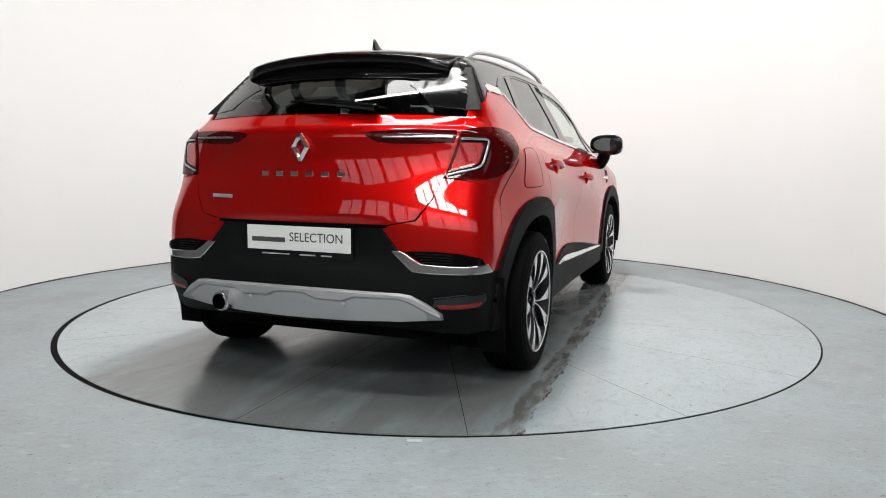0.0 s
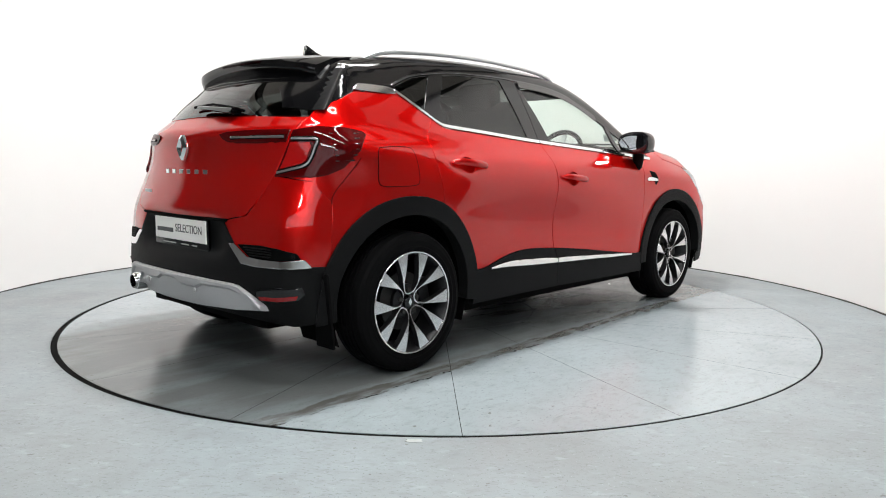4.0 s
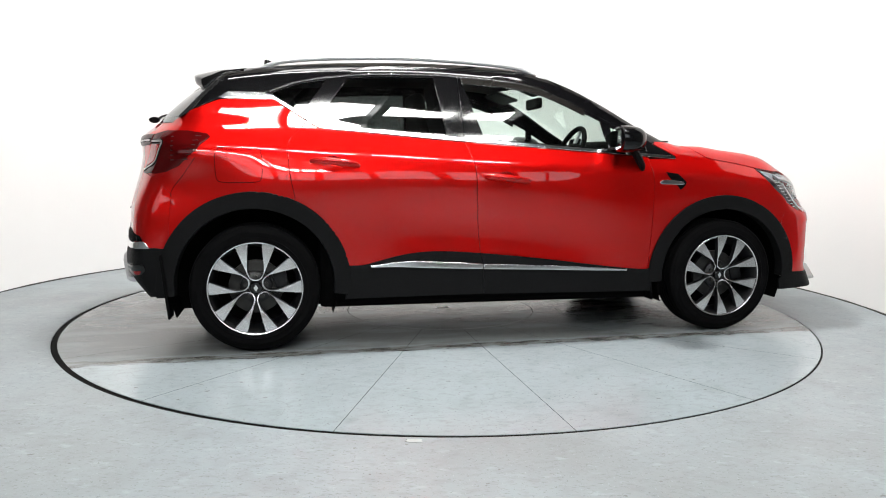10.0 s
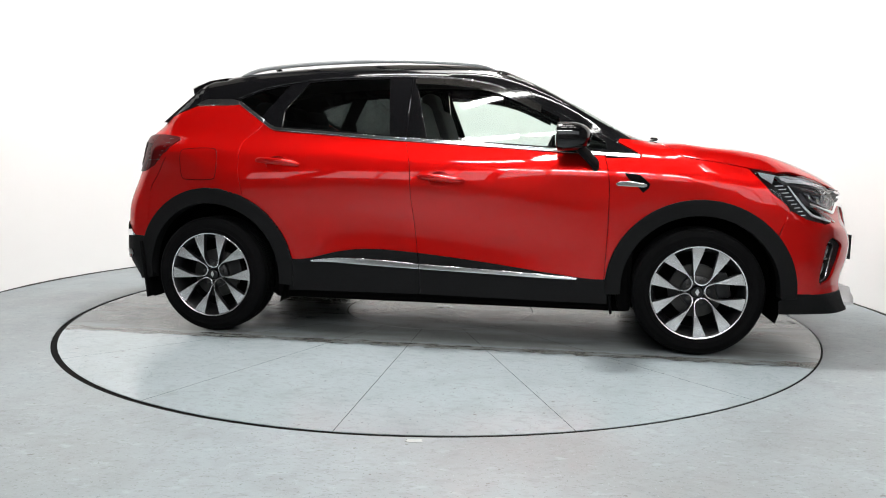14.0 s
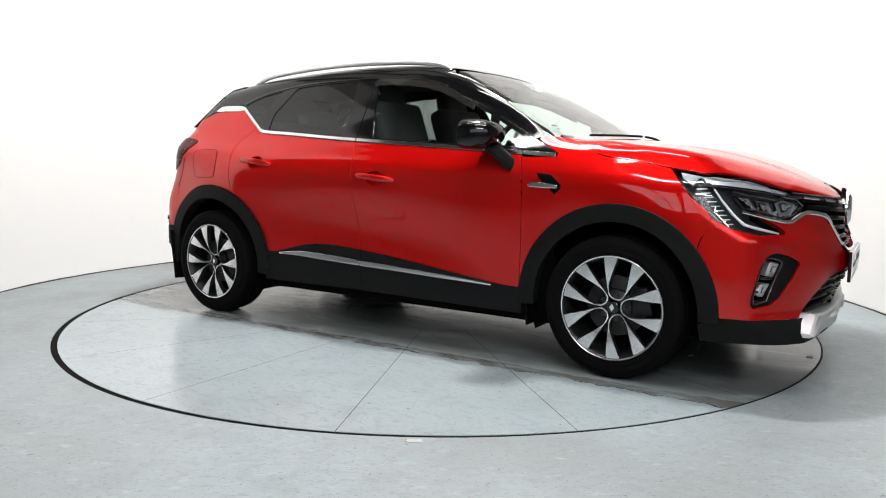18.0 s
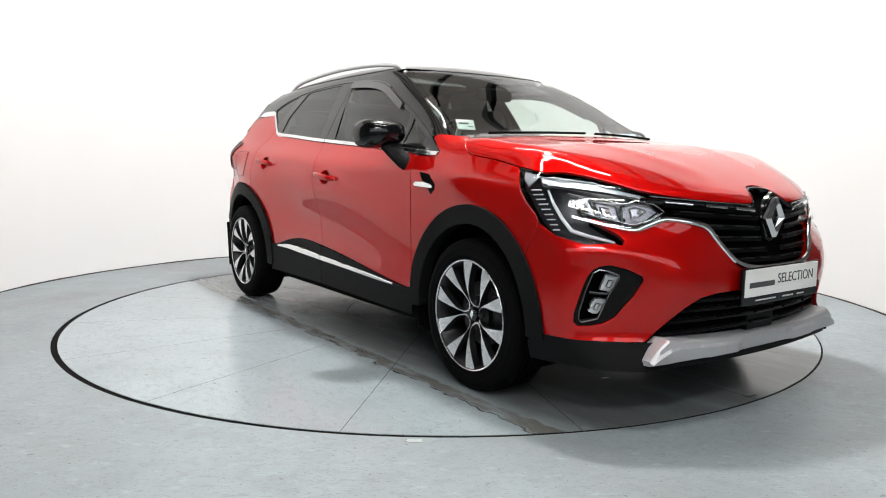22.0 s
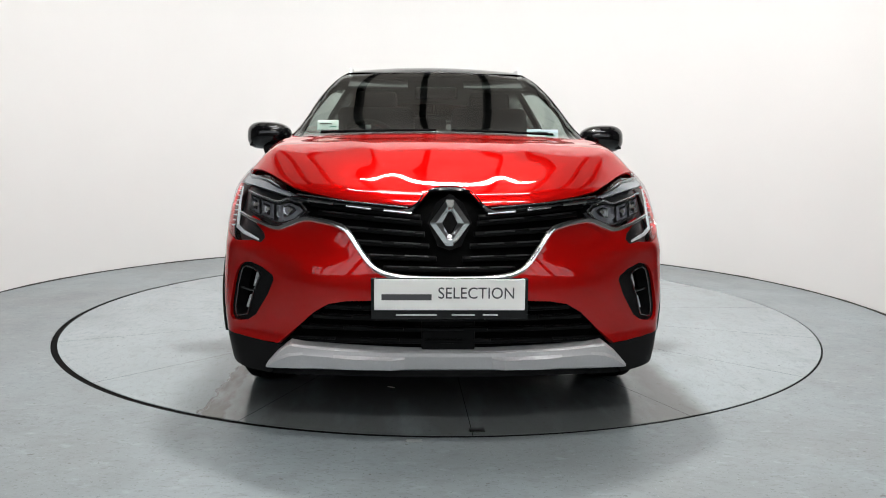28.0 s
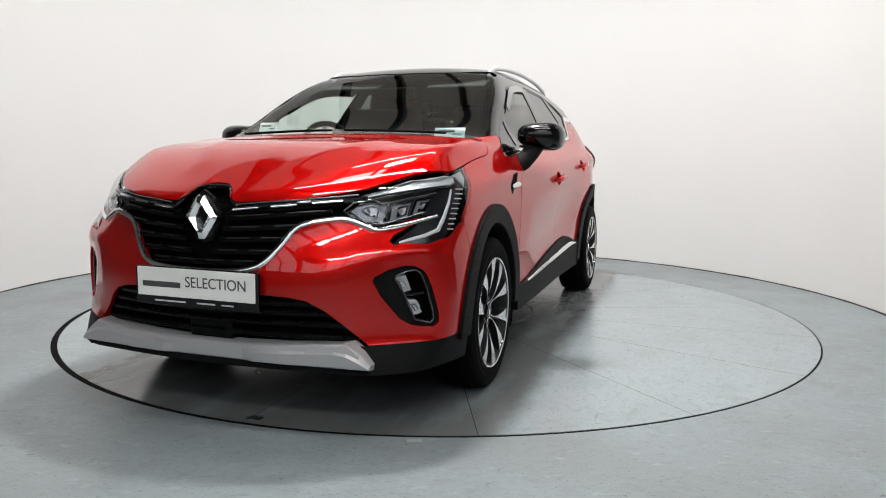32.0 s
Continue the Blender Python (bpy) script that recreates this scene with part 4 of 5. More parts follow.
def mirrors():
    b = bmesh.new()
    bmesh.ops.create_uvsphere(b, u_segments=32, v_segments=18, radius=1)
    for v in b.verts:
        x, y, z = v.co
        e = lambda q, k: math.copysign(abs(q) ** k, q)
        x, y, z = e(x, .8), e(y, .72), e(z, .75)
        if x < -.25:
            x = -.25 - (abs(x) - .25) * .12
        v.co = (.640 + x * .125 + (y + .0) * .012, -.890 + y * .115, 1.105 + z * (.070 - .010 * y) + .004 * y)
    pair("mirror_housing", b, GLOSS_BLACK)
    g = prism_bm([(.088 * math.cos(a) * (1 if abs(math.cos(a)) < .9 else .97), .044 * math.sin(a)) for a in (2 * math.pi * i / 32 for i in range(32))], .003)
    g.transform(pose(.595, -.890, 1.105, 90, 0, -90 + 6))
    pair("mirror_glass", g, mat("mirror_silver", (.85, .86, .87), .01, 1.0))
    arm = tube_bm([(.800, -.80, .952), (.785, -.83, .972), (.745, -.855, 1.015), (.70, -.875, 1.06)], [.040, .042, .045, .045], 12, .5, up=(1, 0, 0))
    pair("mirror_arm", arm, PLASTIC)
    band = box_bm(.12, .19, .012, pose(.660, -.890, 1.053, 0, 0, 4), .005)
    pair("mirror_band", band, PLASTIC)


def roof_things():
    rail = flow([(-1.30, -.490, 1.458), (-1.20, -.497, 1.499), (-1.05, -.503, 1.522), (-.745, -.512, 1.541), (-.426, -.515, 1.547), (-.108, -.513, 1.537), (.08, -.505, 1.524), (.18, -.50, 1.508), (.24, -.496, 1.482), (.262, -.494, 1.455)], 4)
    r = [.013] * len(rail)
    r[0] = r[-1] = .008
    rail = [(x, y, z - .004 * math.sin(math.pi * i / (len(rail) - 1))) for i, (x, y, z) in enumerate(rail)]
    pair("roof_rail", tube_bm(rail, r, 10, 1.0), RAIL, label="satin silver roof rail")
    # fin aerial
    b = bmesh.new()
    rows = []
    for x, h, w in ((-1.11, .0, .003), (-1.16, .012, .016), (-1.21, .034, .021), (-1.25, .060, .018), (-1.268, .070, .010), (-1.285, .068, .006), (-1.292, .0, .020)):
        z = float(TOP(np.array([x]))[0]) - .008
        rows.append([b.verts.new(v) for v in ((x, -w - .006, z), (x, -w * .35, z + h * .75), (x, 0, z + h + .008), (x, w * .35, z + h * .75), (x, w + .006, z))])
    for p, q in zip(rows, rows[1:]):
        for i in range(4):
            b.faces.new((p[i], p[i + 1], q[i + 1], q[i]))
    b.faces.new(rows[0])
    b.faces.new(rows[-1])
    part("fin_aerial", b, GLOSS_BLACK, CAR, smooth=True, angle=60)
    # spoiler
    b = bmesh.new()
    rows = []
    for i in range(25):
        y = -.515 + 1.03 * i / 24
        q = (abs(y) / .515)
        tip = -1.664 + .028 * q ** 2 + .040 * q ** 10
        zt = 1.455 - .042 * q ** 2
        xf = -1.36 - .02 * q
        zf = float(TOP(np.array([xf]))[0]) - float(CROWN(np.array([xf]))[0]) * y * y + .004
        zm = (zf + zt) / 2 + .008
        xm = (xf + tip) / 2
        drop = .012 * q ** 6
        rows.append([b.verts.new(v) for v in ((xf, y, zf), (xm, y, zm), (tip + .012, y, zt + .002 - drop), (tip, y, zt - .006 - drop), (tip + .001, y, zt - .028 - drop), (tip + .008, y, zt - .046 - drop), (tip + .032, y, zt - .062 - drop), (-1.585 + .03 * q, y, 1.372 - .03 * q))])
    for p, q in zip(rows, rows[1:]):
        for i in range(7):
            b.faces.new((p[i], p[i + 1], q[i + 1], q[i]))
    b.faces.new(rows[0])
    b.faces.new(rows[-1])
    part("roof_spoiler", b, GLOSS_BLACK, CAR, "gloss black roof spoiler", smooth=True, angle=50)
    # blades beside the rear window, from the spoiler's ends down to the belt
    b, rows = bmesh.new(), []
    for i in range(9):
        z = 1.190 + .200 * i / 8
        k = (z - 1.184) / .145
        ax, ay = -1.706 + .111 * k, .640 - .094 * k
        w = .702 - .078 * k
        bx = ax + .006 + .022 * k
        rows.append([b.verts.new((x, -y, z)) for x, y in ((ax + .05, ay - .02), (ax, ay), (bx, w - .012), (bx + .006, w - .002), (bx + .012, w + .001), (bx + .016 + .08 * k, w - .004), (bx + .016 + .08 * k, w - .03))])
    for p, q in zip(rows, rows[1:]):
        for i in range(6):
            b.faces.new((p[i], p[i + 1], q[i + 1], q[i]))
    b.faces.new(rows[0])
    b.faces.new(rows[-1])
    pair("window_blade", b, mat("matt_black_blade", (.005, .005, .0055), .6, spec=0.08), smooth=False)
    part("high_brake_lamp", box_bm(.010, .34, .010, pose(-1.6625, 0, 1.437), .003), FIN_RED, CAR)
    # rear wiper
    p = on_hull(tag_all("r", [(-.30, 1.170), (-.16, 1.185), (0, 1.200), (.04, 1.203)]), .026)
    part("rear_wiper", tube_bm(p, [.030, .022, .014, .008], 10, .6), GLOSS_BLACK, CAR, smooth=True)
    p = on_hull(tag_all("r", [(-.33, 1.180), (-.2, 1.205), (-.05, 1.222), (.12, 1.215)]), .014)
    part("wiper_blade", tube_bm(p, .006, 6), RUBBER, CAR, smooth=True)
    # front wipers
    for q in ([(1.165, -.02), (1.135, -.28), (1.085, -.56)], [(1.168, .05), (1.145, .3), (1.10, .54)], ):
        p = on_hull(tag_all("t", flow(q, 5)), .016)
        part("front_wiper", tube_bm(p, .009, 6, .7), MATT, CAR, smooth=True)
    cowl = sym(tag_all("t", [(1.20, 0), (1.19, -.3), (1.15, -.58), (1.115, -.67), (1.04, -.67), (1.09, -.5), (1.115, -.3), (1.125, 0)]))
    panel3("cowl", PLASTIC, CAR, TOPW, cowl, lift=-.006, depth=.03)
    # wind deflector over the front window
    wd = between(DLO, -.20, .50, -.010) + between(DLO, .50, -.20, -.045)
    panel("wind_deflector", mat("smoked_acrylic", (.012, .011, .010), .1, 0, .6), CAR, SIDE, tag_all("s", wd), lift=.010, depth=.004, step=.02)


handles()
mirrors()
roof_things()


# ---- rear end ----
def rear_end():
    # lamp on the body side, round the corner
    lamp = tag_all("r", [(-.652, 1.096)]) + tag_all("s", [(-1.74, 1.112), (-1.64, 1.112), (-1.548, 1.098), (-1.535, 1.085), (-1.60, 1.02), (-1.68, .945), (-1.745, .915)]) + tag_all("r", [(-.76, .905), (-.612, .905), (-.646, 1.04)])
    panel("tail_lamp", RED_LENS, CAR, ROUND_R, lamp, lift=.006, depth=.012, lip=.004, step=.02, label="dark red tail lamp with a light guide")
    inner = tag_all("r", [(-.285, 1.081), (-.33, 1.090), (-.48, 1.098), (-.636, 1.098), (-.630, 1.050), (-.50, 1.046), (-.36, 1.047), (-.31, 1.062)])
    panel("tailgate_lamp", RED_LENS, CAR, ROUND_R, inner, lift=.006, depth=.012, lip=.004, step=.02)
    for pts, r in (([("r", -.36, 1.068), ("r", -.5, 1.069), ("r", -.625, 1.069)], .0042), (tag_all("r", flow([(-.656, 1.063), (-.735, 1.061), (-.752, 1.052), (-.751, 1.03), (-.741, .970), (-.724, .947), (-.69, .936), (-.618, .917)], 3)), .0048)):
        bar_on("guide_bed", MATT, pts, r * 2.4, .0055, flat_=.25)
        bar_on("light_guide", TAIL_GUIDE, pts, r * 1.1, .009, flat_=.5)
    FIN = mat("dark_red_fin", (.004, .0006, .0008), .3, 0, .2)
    for k in range(6):
        z = .975 + .022 * k
        bar_on("lamp_fin", FIN, [("s", -1.715, z - .005), ("s", -1.635 + .012 * k, z)], .0030, .0062)
    panel("lamp_core", LAMP_CORE, CAR, ROUND_R, tag_all("r", [(-.654, 1.046), (-.728, 1.044), (-.735, 1.03), (-.725, .972), (-.712, .959), (-.68, .950), (-.628, .936), (-.640, .985)]), lift=.009, depth=.006, lip=.002, step=.015)
    # bright brackets and vents in the bumper
    ch = tag_all("r", [(-.43, .612), (-.468, .610), (-.545, .562), (-.62, .556), (-.72, .553)]) + tag_all("s", [(-1.86, .562), (-1.835, .532)]) + tag_all("r", [(-.72, .528), (-.60, .528), (-.515, .536)])
    panel("bumper_trim", CHROME, CAR, ROUND_R, ch, lift=.010, depth=.015, lip=.003, step=.015)
    ve = tag_all("r", [(-.480, .613), (-.60, .615), (-.70, .606), (-.77, .588)]) + tag_all("s", [(-1.872, .566)]) + tag_all("r", [(-.72, .558), (-.62, .560), (-.553, .566)])
    panel("bumper_vent", MATT, CAR, ROUND_R, ve, lift=.005, depth=.008, step=.02)
    for k in range(4):
        bar_on("vent_slat", PLASTIC, [("r", -.52 - .012 * (3 - k), .572 + .011 * k), ("r", -.64, .570 + .011 * k), ("r", -.765, .566 + .006 * k)], .0026, .008)
    # reflectors
    panel("rear_fog_lamp", GLOSS_BLACK, CAR, ROUND_R, tag_all("r", [(-.600, .400), (-.605, .425), (-.70, .440), (-.780, .444), (-.782, .420), (-.768, .398), (-.70, .386), (-.62, .387)]), lift=.008, depth=.01, step=.015)
    panel("rear_reflector", mat("reflector_red", (.22, .004, .005), .2, 0, .6, .2), CAR, ROUND_R, tag_all("r", [(-.612, .404), (-.68, .404), (-.768, .414), (-.762, .400), (-.70, .391), (-.622, .391)]), lift=.011, depth=.006, step=.015)
    bar_on("reflector_line", GLOSS_BLACK, [("r", -.60, .431), ("r", -.70, .445), ("r", -.78, .449)], .0022, .008)
    # skid plate, a folded sheet with a proud upper ledge
    b, rows = bmesh.new(), []
    for y, top, ledge, low in ((0, .452, .434, .318), (.07, .452, .432, .318), (.115, .452, .411, .319), (.24, .451, .409, .320), (.285, .450, .428, .321), (.47, .446, .426, .326), (.515, .440, .412, .329), (.575, .408, .378, .333), (.63, .362, .350, .335)):
        x = -2.070 + .29 * y ** 2.4
        rows.append([(x + .05, y, top + .003), (x, y, top + .001), (x - .006, y, top - .006), (x - .006, y, ledge + .003), (x + .006, y, ledge - .007), (x + .010, y, (ledge + low) / 2), (x + .022, y, low + .004), (x + .08, y, low)])
    rows = [[b.verts.new((x, -y, z)) for x, y, z in r] for r in rows[:0:-1]] + [[b.verts.new(v) for v in r] for r in rows]
    for p, q in zip(rows, rows[1:]):
        for k in range(7):
            b.faces.new((p[k], p[k + 1], q[k + 1], q[k]))
    b.faces.new(rows[0])
    b.faces.new(rows[-1])
    part("skid_plate", b, SATIN, CAR, "satin grey rear skid plate", smooth=True, angle=14)
    for y in (-.242, .20):
        p = on_hull([("r", y, .402)], .028)[0]
        part("parking_sensor", revolve_bm([(.011, 0), (.011, .006), (.008, .008)], 16, "Z", Matrix.Translation(p) @ pose(0, 0, 0, 0, -90, 0)), SATIN, CAR, smooth=True)
    # emblem and letter bars
    emblem(-1.972, 1.026, .092, .125, -1)
    for k in range(6):
        y = .178 - k * .073
        p = on_hull([("r", y, .916)], .001)[0]
        n = hull_normals(p[None])[0]
        m = Matrix.Translation(p) @ Vector((n[0], n[1], 0)).to_track_quat("Z", "Y").to_matrix().to_4x4()
        part("badge_bar", box_bm(.034, .021, .005, m, .0025), CHROME, CAR)
    p = on_hull([("r", .405, .815)], .001)[0]
    n = hull_normals(p[None])[0]
    part("badge_bar", box_bm(.12, .015, .005, Matrix.Translation(p) @ Vector((n[0], n[1], 0)).to_track_quat("Z", "Y").to_matrix().to_4x4(), .002), SATIN, CAR)
    plate(-1.998, .642, -1)
    # tailgate lower lip
    bar_on("tailgate_lip", MATT, tag_all("r", [(-.40, .712), (-.2, .709), (0, .708), (.2, .709), (.40, .712)]), .007, .002, mirror=False)


def emblem(x, z, w, h, s):
    """A plain bright rhombus ring; s: the way it faces along x."""
    b = bmesh.new()
    o = [(0, h / 2), (w / 2, 0), (0, -h / 2), (-w / 2, 0)]
    rows = []
    for k, d in ((1.0, 0), (.97, .010), (.68, .022), (.37, .009), (.34, 0)):
        rows.append([b.verts.new((0 + s * d, a * k * (1 if abs(a) > 0 else 1), c * (k if k > .6 else k + .12))) for a, c in
                     [(.10 * w, .48 * h), (.5 * w, .02 * h), (.5 * w, -.02 * h), (.10 * w, -.48 * h), (-.10 * w, -.48 * h), (-.5 * w, -.02 * h), (-.5 * w, .02 * h), (-.10 * w, .48 * h)]])
    for p, q in zip(rows, rows[1:]):
        for i in range(8):
            b.faces.new((p[i], p[(i + 1) % 8], q[(i + 1) % 8], q[i]))
    b.transform(pose(x, 0, z))
    part("emblem", b, CHROME, CAR, "bright rhombus ring emblem")


def plate(x, z, s):
    """A show plate in a black holder; s: the way it faces along x."""
    m = pose(x, 0, z, 90, 0, 90 if s > 0 else -90)
    holder = part("plate_holder", box_bm(.522, .138, .014, m @ pose(0, -.010, 0), .004), GLOSS_BLACK, CAR, "black number plate holder")
    pl = part("show_plate", box_bm(.500, .104, .006, m @ pose(0, .004, .008), .003), WHITE_PLASTIC, holder, "white dealer plate with grey lettering")
    grey = mat("plate_ink", (.06, .06, .065), .5)
    part("word_bar", box_bm(.165, .020, .001, m @ pose(-.143, -.004, .0115)), grey, pl)
    letters("plate_text", "SELECTION", .054, grey, pl, m @ pose(-.040, -.019, .0113) @ Matrix.Diagonal((.93, 1, 1, 1)))
    for a, w in ((-.10, .15), (.055, .085), (.145, .055)):
        part("small_print", box_bm(w * .9, .0055, .001, m @ pose(a - .01, -.064, .0076)), mat("small_print_ink", (.5, .5, .5), .5), holder)


rear_end()


# ---- front end ----
def front_end():
    # upper grille
    half = [(0, .574), (-.15, .577), (-.245, .600), (-.305, .660), (-.365, .730), (-.43, .752), (-.53, .757), (-.56, .80), (-.545, .850), (-.34, .842), (-.13, .832), (-.10, .850), (-.07, .882), (-.045, .894), (0, .896)]
    panel3("grille_back", MATT, CAR, ROUND_F, sym(tag_all("f", half)), lift=-.045, depth=0, step=.04)
    arch_ = flow([(-.56, .842), (-.40, .832), (-.25, .822), (-.15, .808), (-.115, .826), (-.082, .866), (-.05, .879), (0, .882)], 4)
    bar_on("grille_surround", GLOSS_BLACK, tag_all("f", arch_ + [(-a, b) for a, b in arch_[::-1][1:]]), .009, -.008, mirror=False)
    edge = flow([(-.765, .775), (-.685, .748), (-.606, .731), (-.566, .742), (-.50, .768), (-.45, .767), (-.388, .756), (-.345, .735), (-.300, .672), (-.243, .610), (-.15, .587), (0, .583)], 4)
    wide = [min(.0105, .0055 + .0004 * i) for i in range(len(edge))]
    bar_on("grille_trim", CHROME, tag_all("f", edge + [(-a, b) for a, b in edge[::-1][1:]]), wide + wide[::-1][1:], .004, mirror=False, flat_=.7, label="bright chrome grille trim")
    for k, (z0, z1, a, b) in enumerate(((.826, .790, .487, .10), (.795, .768, .46, .095), (.745, .728, .40, .085), (.700, .690, .335, .07), (.655, .650, .285, .045), (.617, .614, .225, .0))):
        pts = [("f", -a + (a - b) * t, z0 + (z1 - z0) * t) for t in (0, .33, .66, 1)]
        bar_on("grille_bar", GRILLE, pts, .010, -.018, flat_=.8)
        n = 3 if k == 0 else 2
        for i in range(n):
            t0, t1 = ((0, .24), (.36, .58), (.69, .93))[i] if k == 0 else ((i + .12) / n, (i + .78) / n)
            seg = [("f", -a + (a - b) * t, z0 + (z1 - z0) * t + .006) for t in (t0, (t0 + t1) / 2, t1)]
            bar_on("grille_accent", CHROME if k == 0 else GRILLE_DASH, seg, .0062 if k == 0 else .0030, .004 if k == 0 else -.008, flat_=.7)
    bar_on("grille_line", GRILLE_EDGE, [("f", -.53, .850), ("f", -.35, .832), ("f", -.14, .815)], .003, .004)
    part("emblem_base", prism_bm([(0, .098), (.046, .066), (.074, 0), (.040, -.080), (0, -.095), (-.040, -.080), (-.074, 0), (-.046, .066)], .02, pose(2.135, 0, .768, 90, 0, 90), .005), GLOSS_BLACK, CAR, smooth=True)
    emblem(2.158, .768, .135, .165, 1)
    # lower grille
    lg = sym(tag_all("f", [(0, .515), (-.25, .516), (-.37, .510), (-.48, .465), (-.61, .345), (-.55, .30), (0, .285)]))
    panel3("lower_grille", MATT, CAR, ROUND_F, lg, lift=-.05, depth=0, step=.04)
    for z, a in ((.470, .43), (.430, .475), (.390, .52), (.350, .565)):
        bar_on("lower_grille_bar", GRILLE, [("f", a * t, z) for t in (-1, -.75, -.5, -.25, 0, .25, .5, .75, 1)], .011, -.025, mirror=False, flat_=.7)
        n = 5
        for i in range(n):
            t0, t1 = -1 + 2 * (i + .15) / n, -1 + 2 * (i + .75) / n
            bar_on("lower_grille_accent", GRILLE, [("f", a * t, z + .006) for t in (t0, (t0 + t1) / 2, t1)], .005, -.016, mirror=False)
    part("radar_cover", box_bm(.02, .185, .10, pose(2.120, .0, .375), .006), GRILLE, CAR)
    # skid plate
    b, rows = bmesh.new(), []
    for y, top, mid, low, out in ((0, .325, .302, .258, 0), (.150, .325, .302, .258, 0), (.195, .326, .300, .256, .013), (.345, .329, .304, .256, .013), (.395, .331, .306, .256, .003), (.500, .338, .312, .256, .003), (.548, .344, .308, .256, .010), (.592, .312, .290, .256, .010), (.628, .272, .266, .256, .004)):
        x = 2.154 - .120 * y * y
        rows.append([(x - .07, y, top + .002), (x - .006, y, top), (x + .003, y, top - .006), (x + .006, y, mid + .005), (x + .006 + out, y, mid - .004), (x + .002 + out, y, low + .006), (x - .006, y, low), (x - .08, y, low - .004)])
    rows = [[b.verts.new((x, -y, z)) for x, y, z in r] for r in rows[:0:-1]] + [[b.verts.new(v) for v in r] for r in rows]
    for p, q in zip(rows, rows[1:]):
        for k in range(7):
            b.faces.new((p[k], p[k + 1], q[k + 1], q[k]))
    b.faces.new(rows[0])
    b.faces.new(rows[-1])
    part("front_skid_plate", b, SATIN, CAR, "satin silver front skid plate", smooth=True, angle=14)
    ch = sym(tag_all("f", [(0, .262), (-.35, .268), (-.60, .28)]) + tag_all("s", [(1.82, .262), (1.84, .240)]) + tag_all("f", [(-.60, .232), (-.3, .228), (0, .225)]))
    panel3("chin", PLASTIC, CAR, ROUND_F, ch, lift=-.012, depth=.02)
    # fog lamps
    fog = FOG
    big = [(-.715 + (a + .715) * 1.06, .505 + (b - .505) * 1.08) for a, b in fog]
    panel("fog_recess", MATT, CAR, ROUND_F, tag_all("f", big), lift=-.090, depth=0, step=.02)
    small = [(-.752, .578), (-.735, .590), (-.712, .587), (-.680, .572), (-.678, .560), (-.706, .500), (-.735, .412), (-.780, .398), (-.788, .410), (-.788, .435), (-.771, .517)]
    panel("fog_surround", PLASTIC, CAR, ROUND_F, tag_all("f", fog), [tag_all("f", small)], lift=-.014, depth=.05, lip=-.003, step=.02)
    bar_on("fog_trim", GRILLE_EDGE, tag_all("f", small + small[:1]), .0028, -.012)
    bar_on("fog_divider", GLOSS_BLACK, [("f", -.693, .503), ("f", -.725, .503), ("f", -.761, .508)], .006, -.020)
    for quad in (((-.678, .563), (-.696, .508), (-.726, .515), (-.710, .566)), ((-.713, .476), (-.736, .426), (-.759, .433), (-.742, .479))):
        panel("fog_lamp", SILVER, CAR, ROUND_F, tag_all("f", quad), lift=-.032, depth=.03, lip=.004, step=.015)
        (y0, z0), (y1, z1), (y2, z2), (y3, z3) = quad
        inner = [(y0 * .75 + y2 * .25, z0 * .75 + z2 * .25), (y1 * .75 + y3 * .25, z1 * .75 + z3 * .25), (y2 * .75 + y0 * .25, z2 * .75 + z0 * .25), (y3 * .75 + y1 * .25, z3 * .75 + z1 * .25)]
        panel("fog_reflector", BOWL, CAR, ROUND_F, tag_all("f", inner), lift=-.030, depth=.004, lip=-.003, step=.015)
        ym, zm, yn, zn = (y0 + y3) / 2, (z0 + z3) / 2, (y1 + y2) / 2, (z1 + z2) / 2
        bar_on("reflector_rib", SILVER, [("f", ym + (yn - ym) * .3, zm + (zn - zm) * .3), ("f", ym + (yn - ym) * .7, zm + (zn - zm) * .7)], .0018, -.029)
    # head lamps
    top = tag_all("s", flow([(1.548, .950), (1.66, .932), (1.75, .912)], 3)) + tag_all("f", flow([(-.665, .912), (-.60, .884), (-.556, .852)], 3))
    low = tag_all("f", [(-.508, .778)] + flow([(-.54, .757), (-.598, .735), (-.66, .752), (-.715, .776)], 3) + [(-.722, .762), (-.664, .712), (-.655, .698), (-.668, .686), (-.70, .693)]) + \
        tag_all("s", flow([(1.912, .688), (1.81, .712), (1.735, .755), (1.65, .835), (1.56, .935)], 3))
    lamp = top + low
    panel("head_lamp_lens", LENS, CAR, ROUND_F, lamp, lift=.003, depth=.006, step=.02, label="clear head lamp lens")
    LAMP_BLACK = mat("lamp_black", (.016, .016, .018), .3)
    SMOKED = mat("smoked_chamber", (.28, .28, .30), .34, .5)
    VEIL = grain(mat("dotted_lamp_cover", (.36, .37, .39), .42, .3), 260, .5)
    panel("head_lamp_housing", LAMP_BLACK, CAR, ROUND_F, lamp, lift=-.045, depth=0, step=.02)
    # running light: a pale guide down the rear edge and into the hook
    guide = [("s", 1.728, .872), ("s", 1.765, .820), ("s", 1.807, .770), ("s", 1.850, .730), ("f", -.748, .713), ("f", -.712, .703), ("f", -.680, .693)]
    bar_on("running_light", DRL, guide, [.004, .006, .007, .0075, .007, .006, .004], -.008, flat_=.6, label="pale running light guide")
    for k in range(9):
        x, z = 1.652 + .0160 * k, .872 - .0178 * k
        bar_on("lamp_rib", DRL, [("s", x + .010, z), ("s", x + .050 - .002 * k, z + .002)], .0024, -.010)
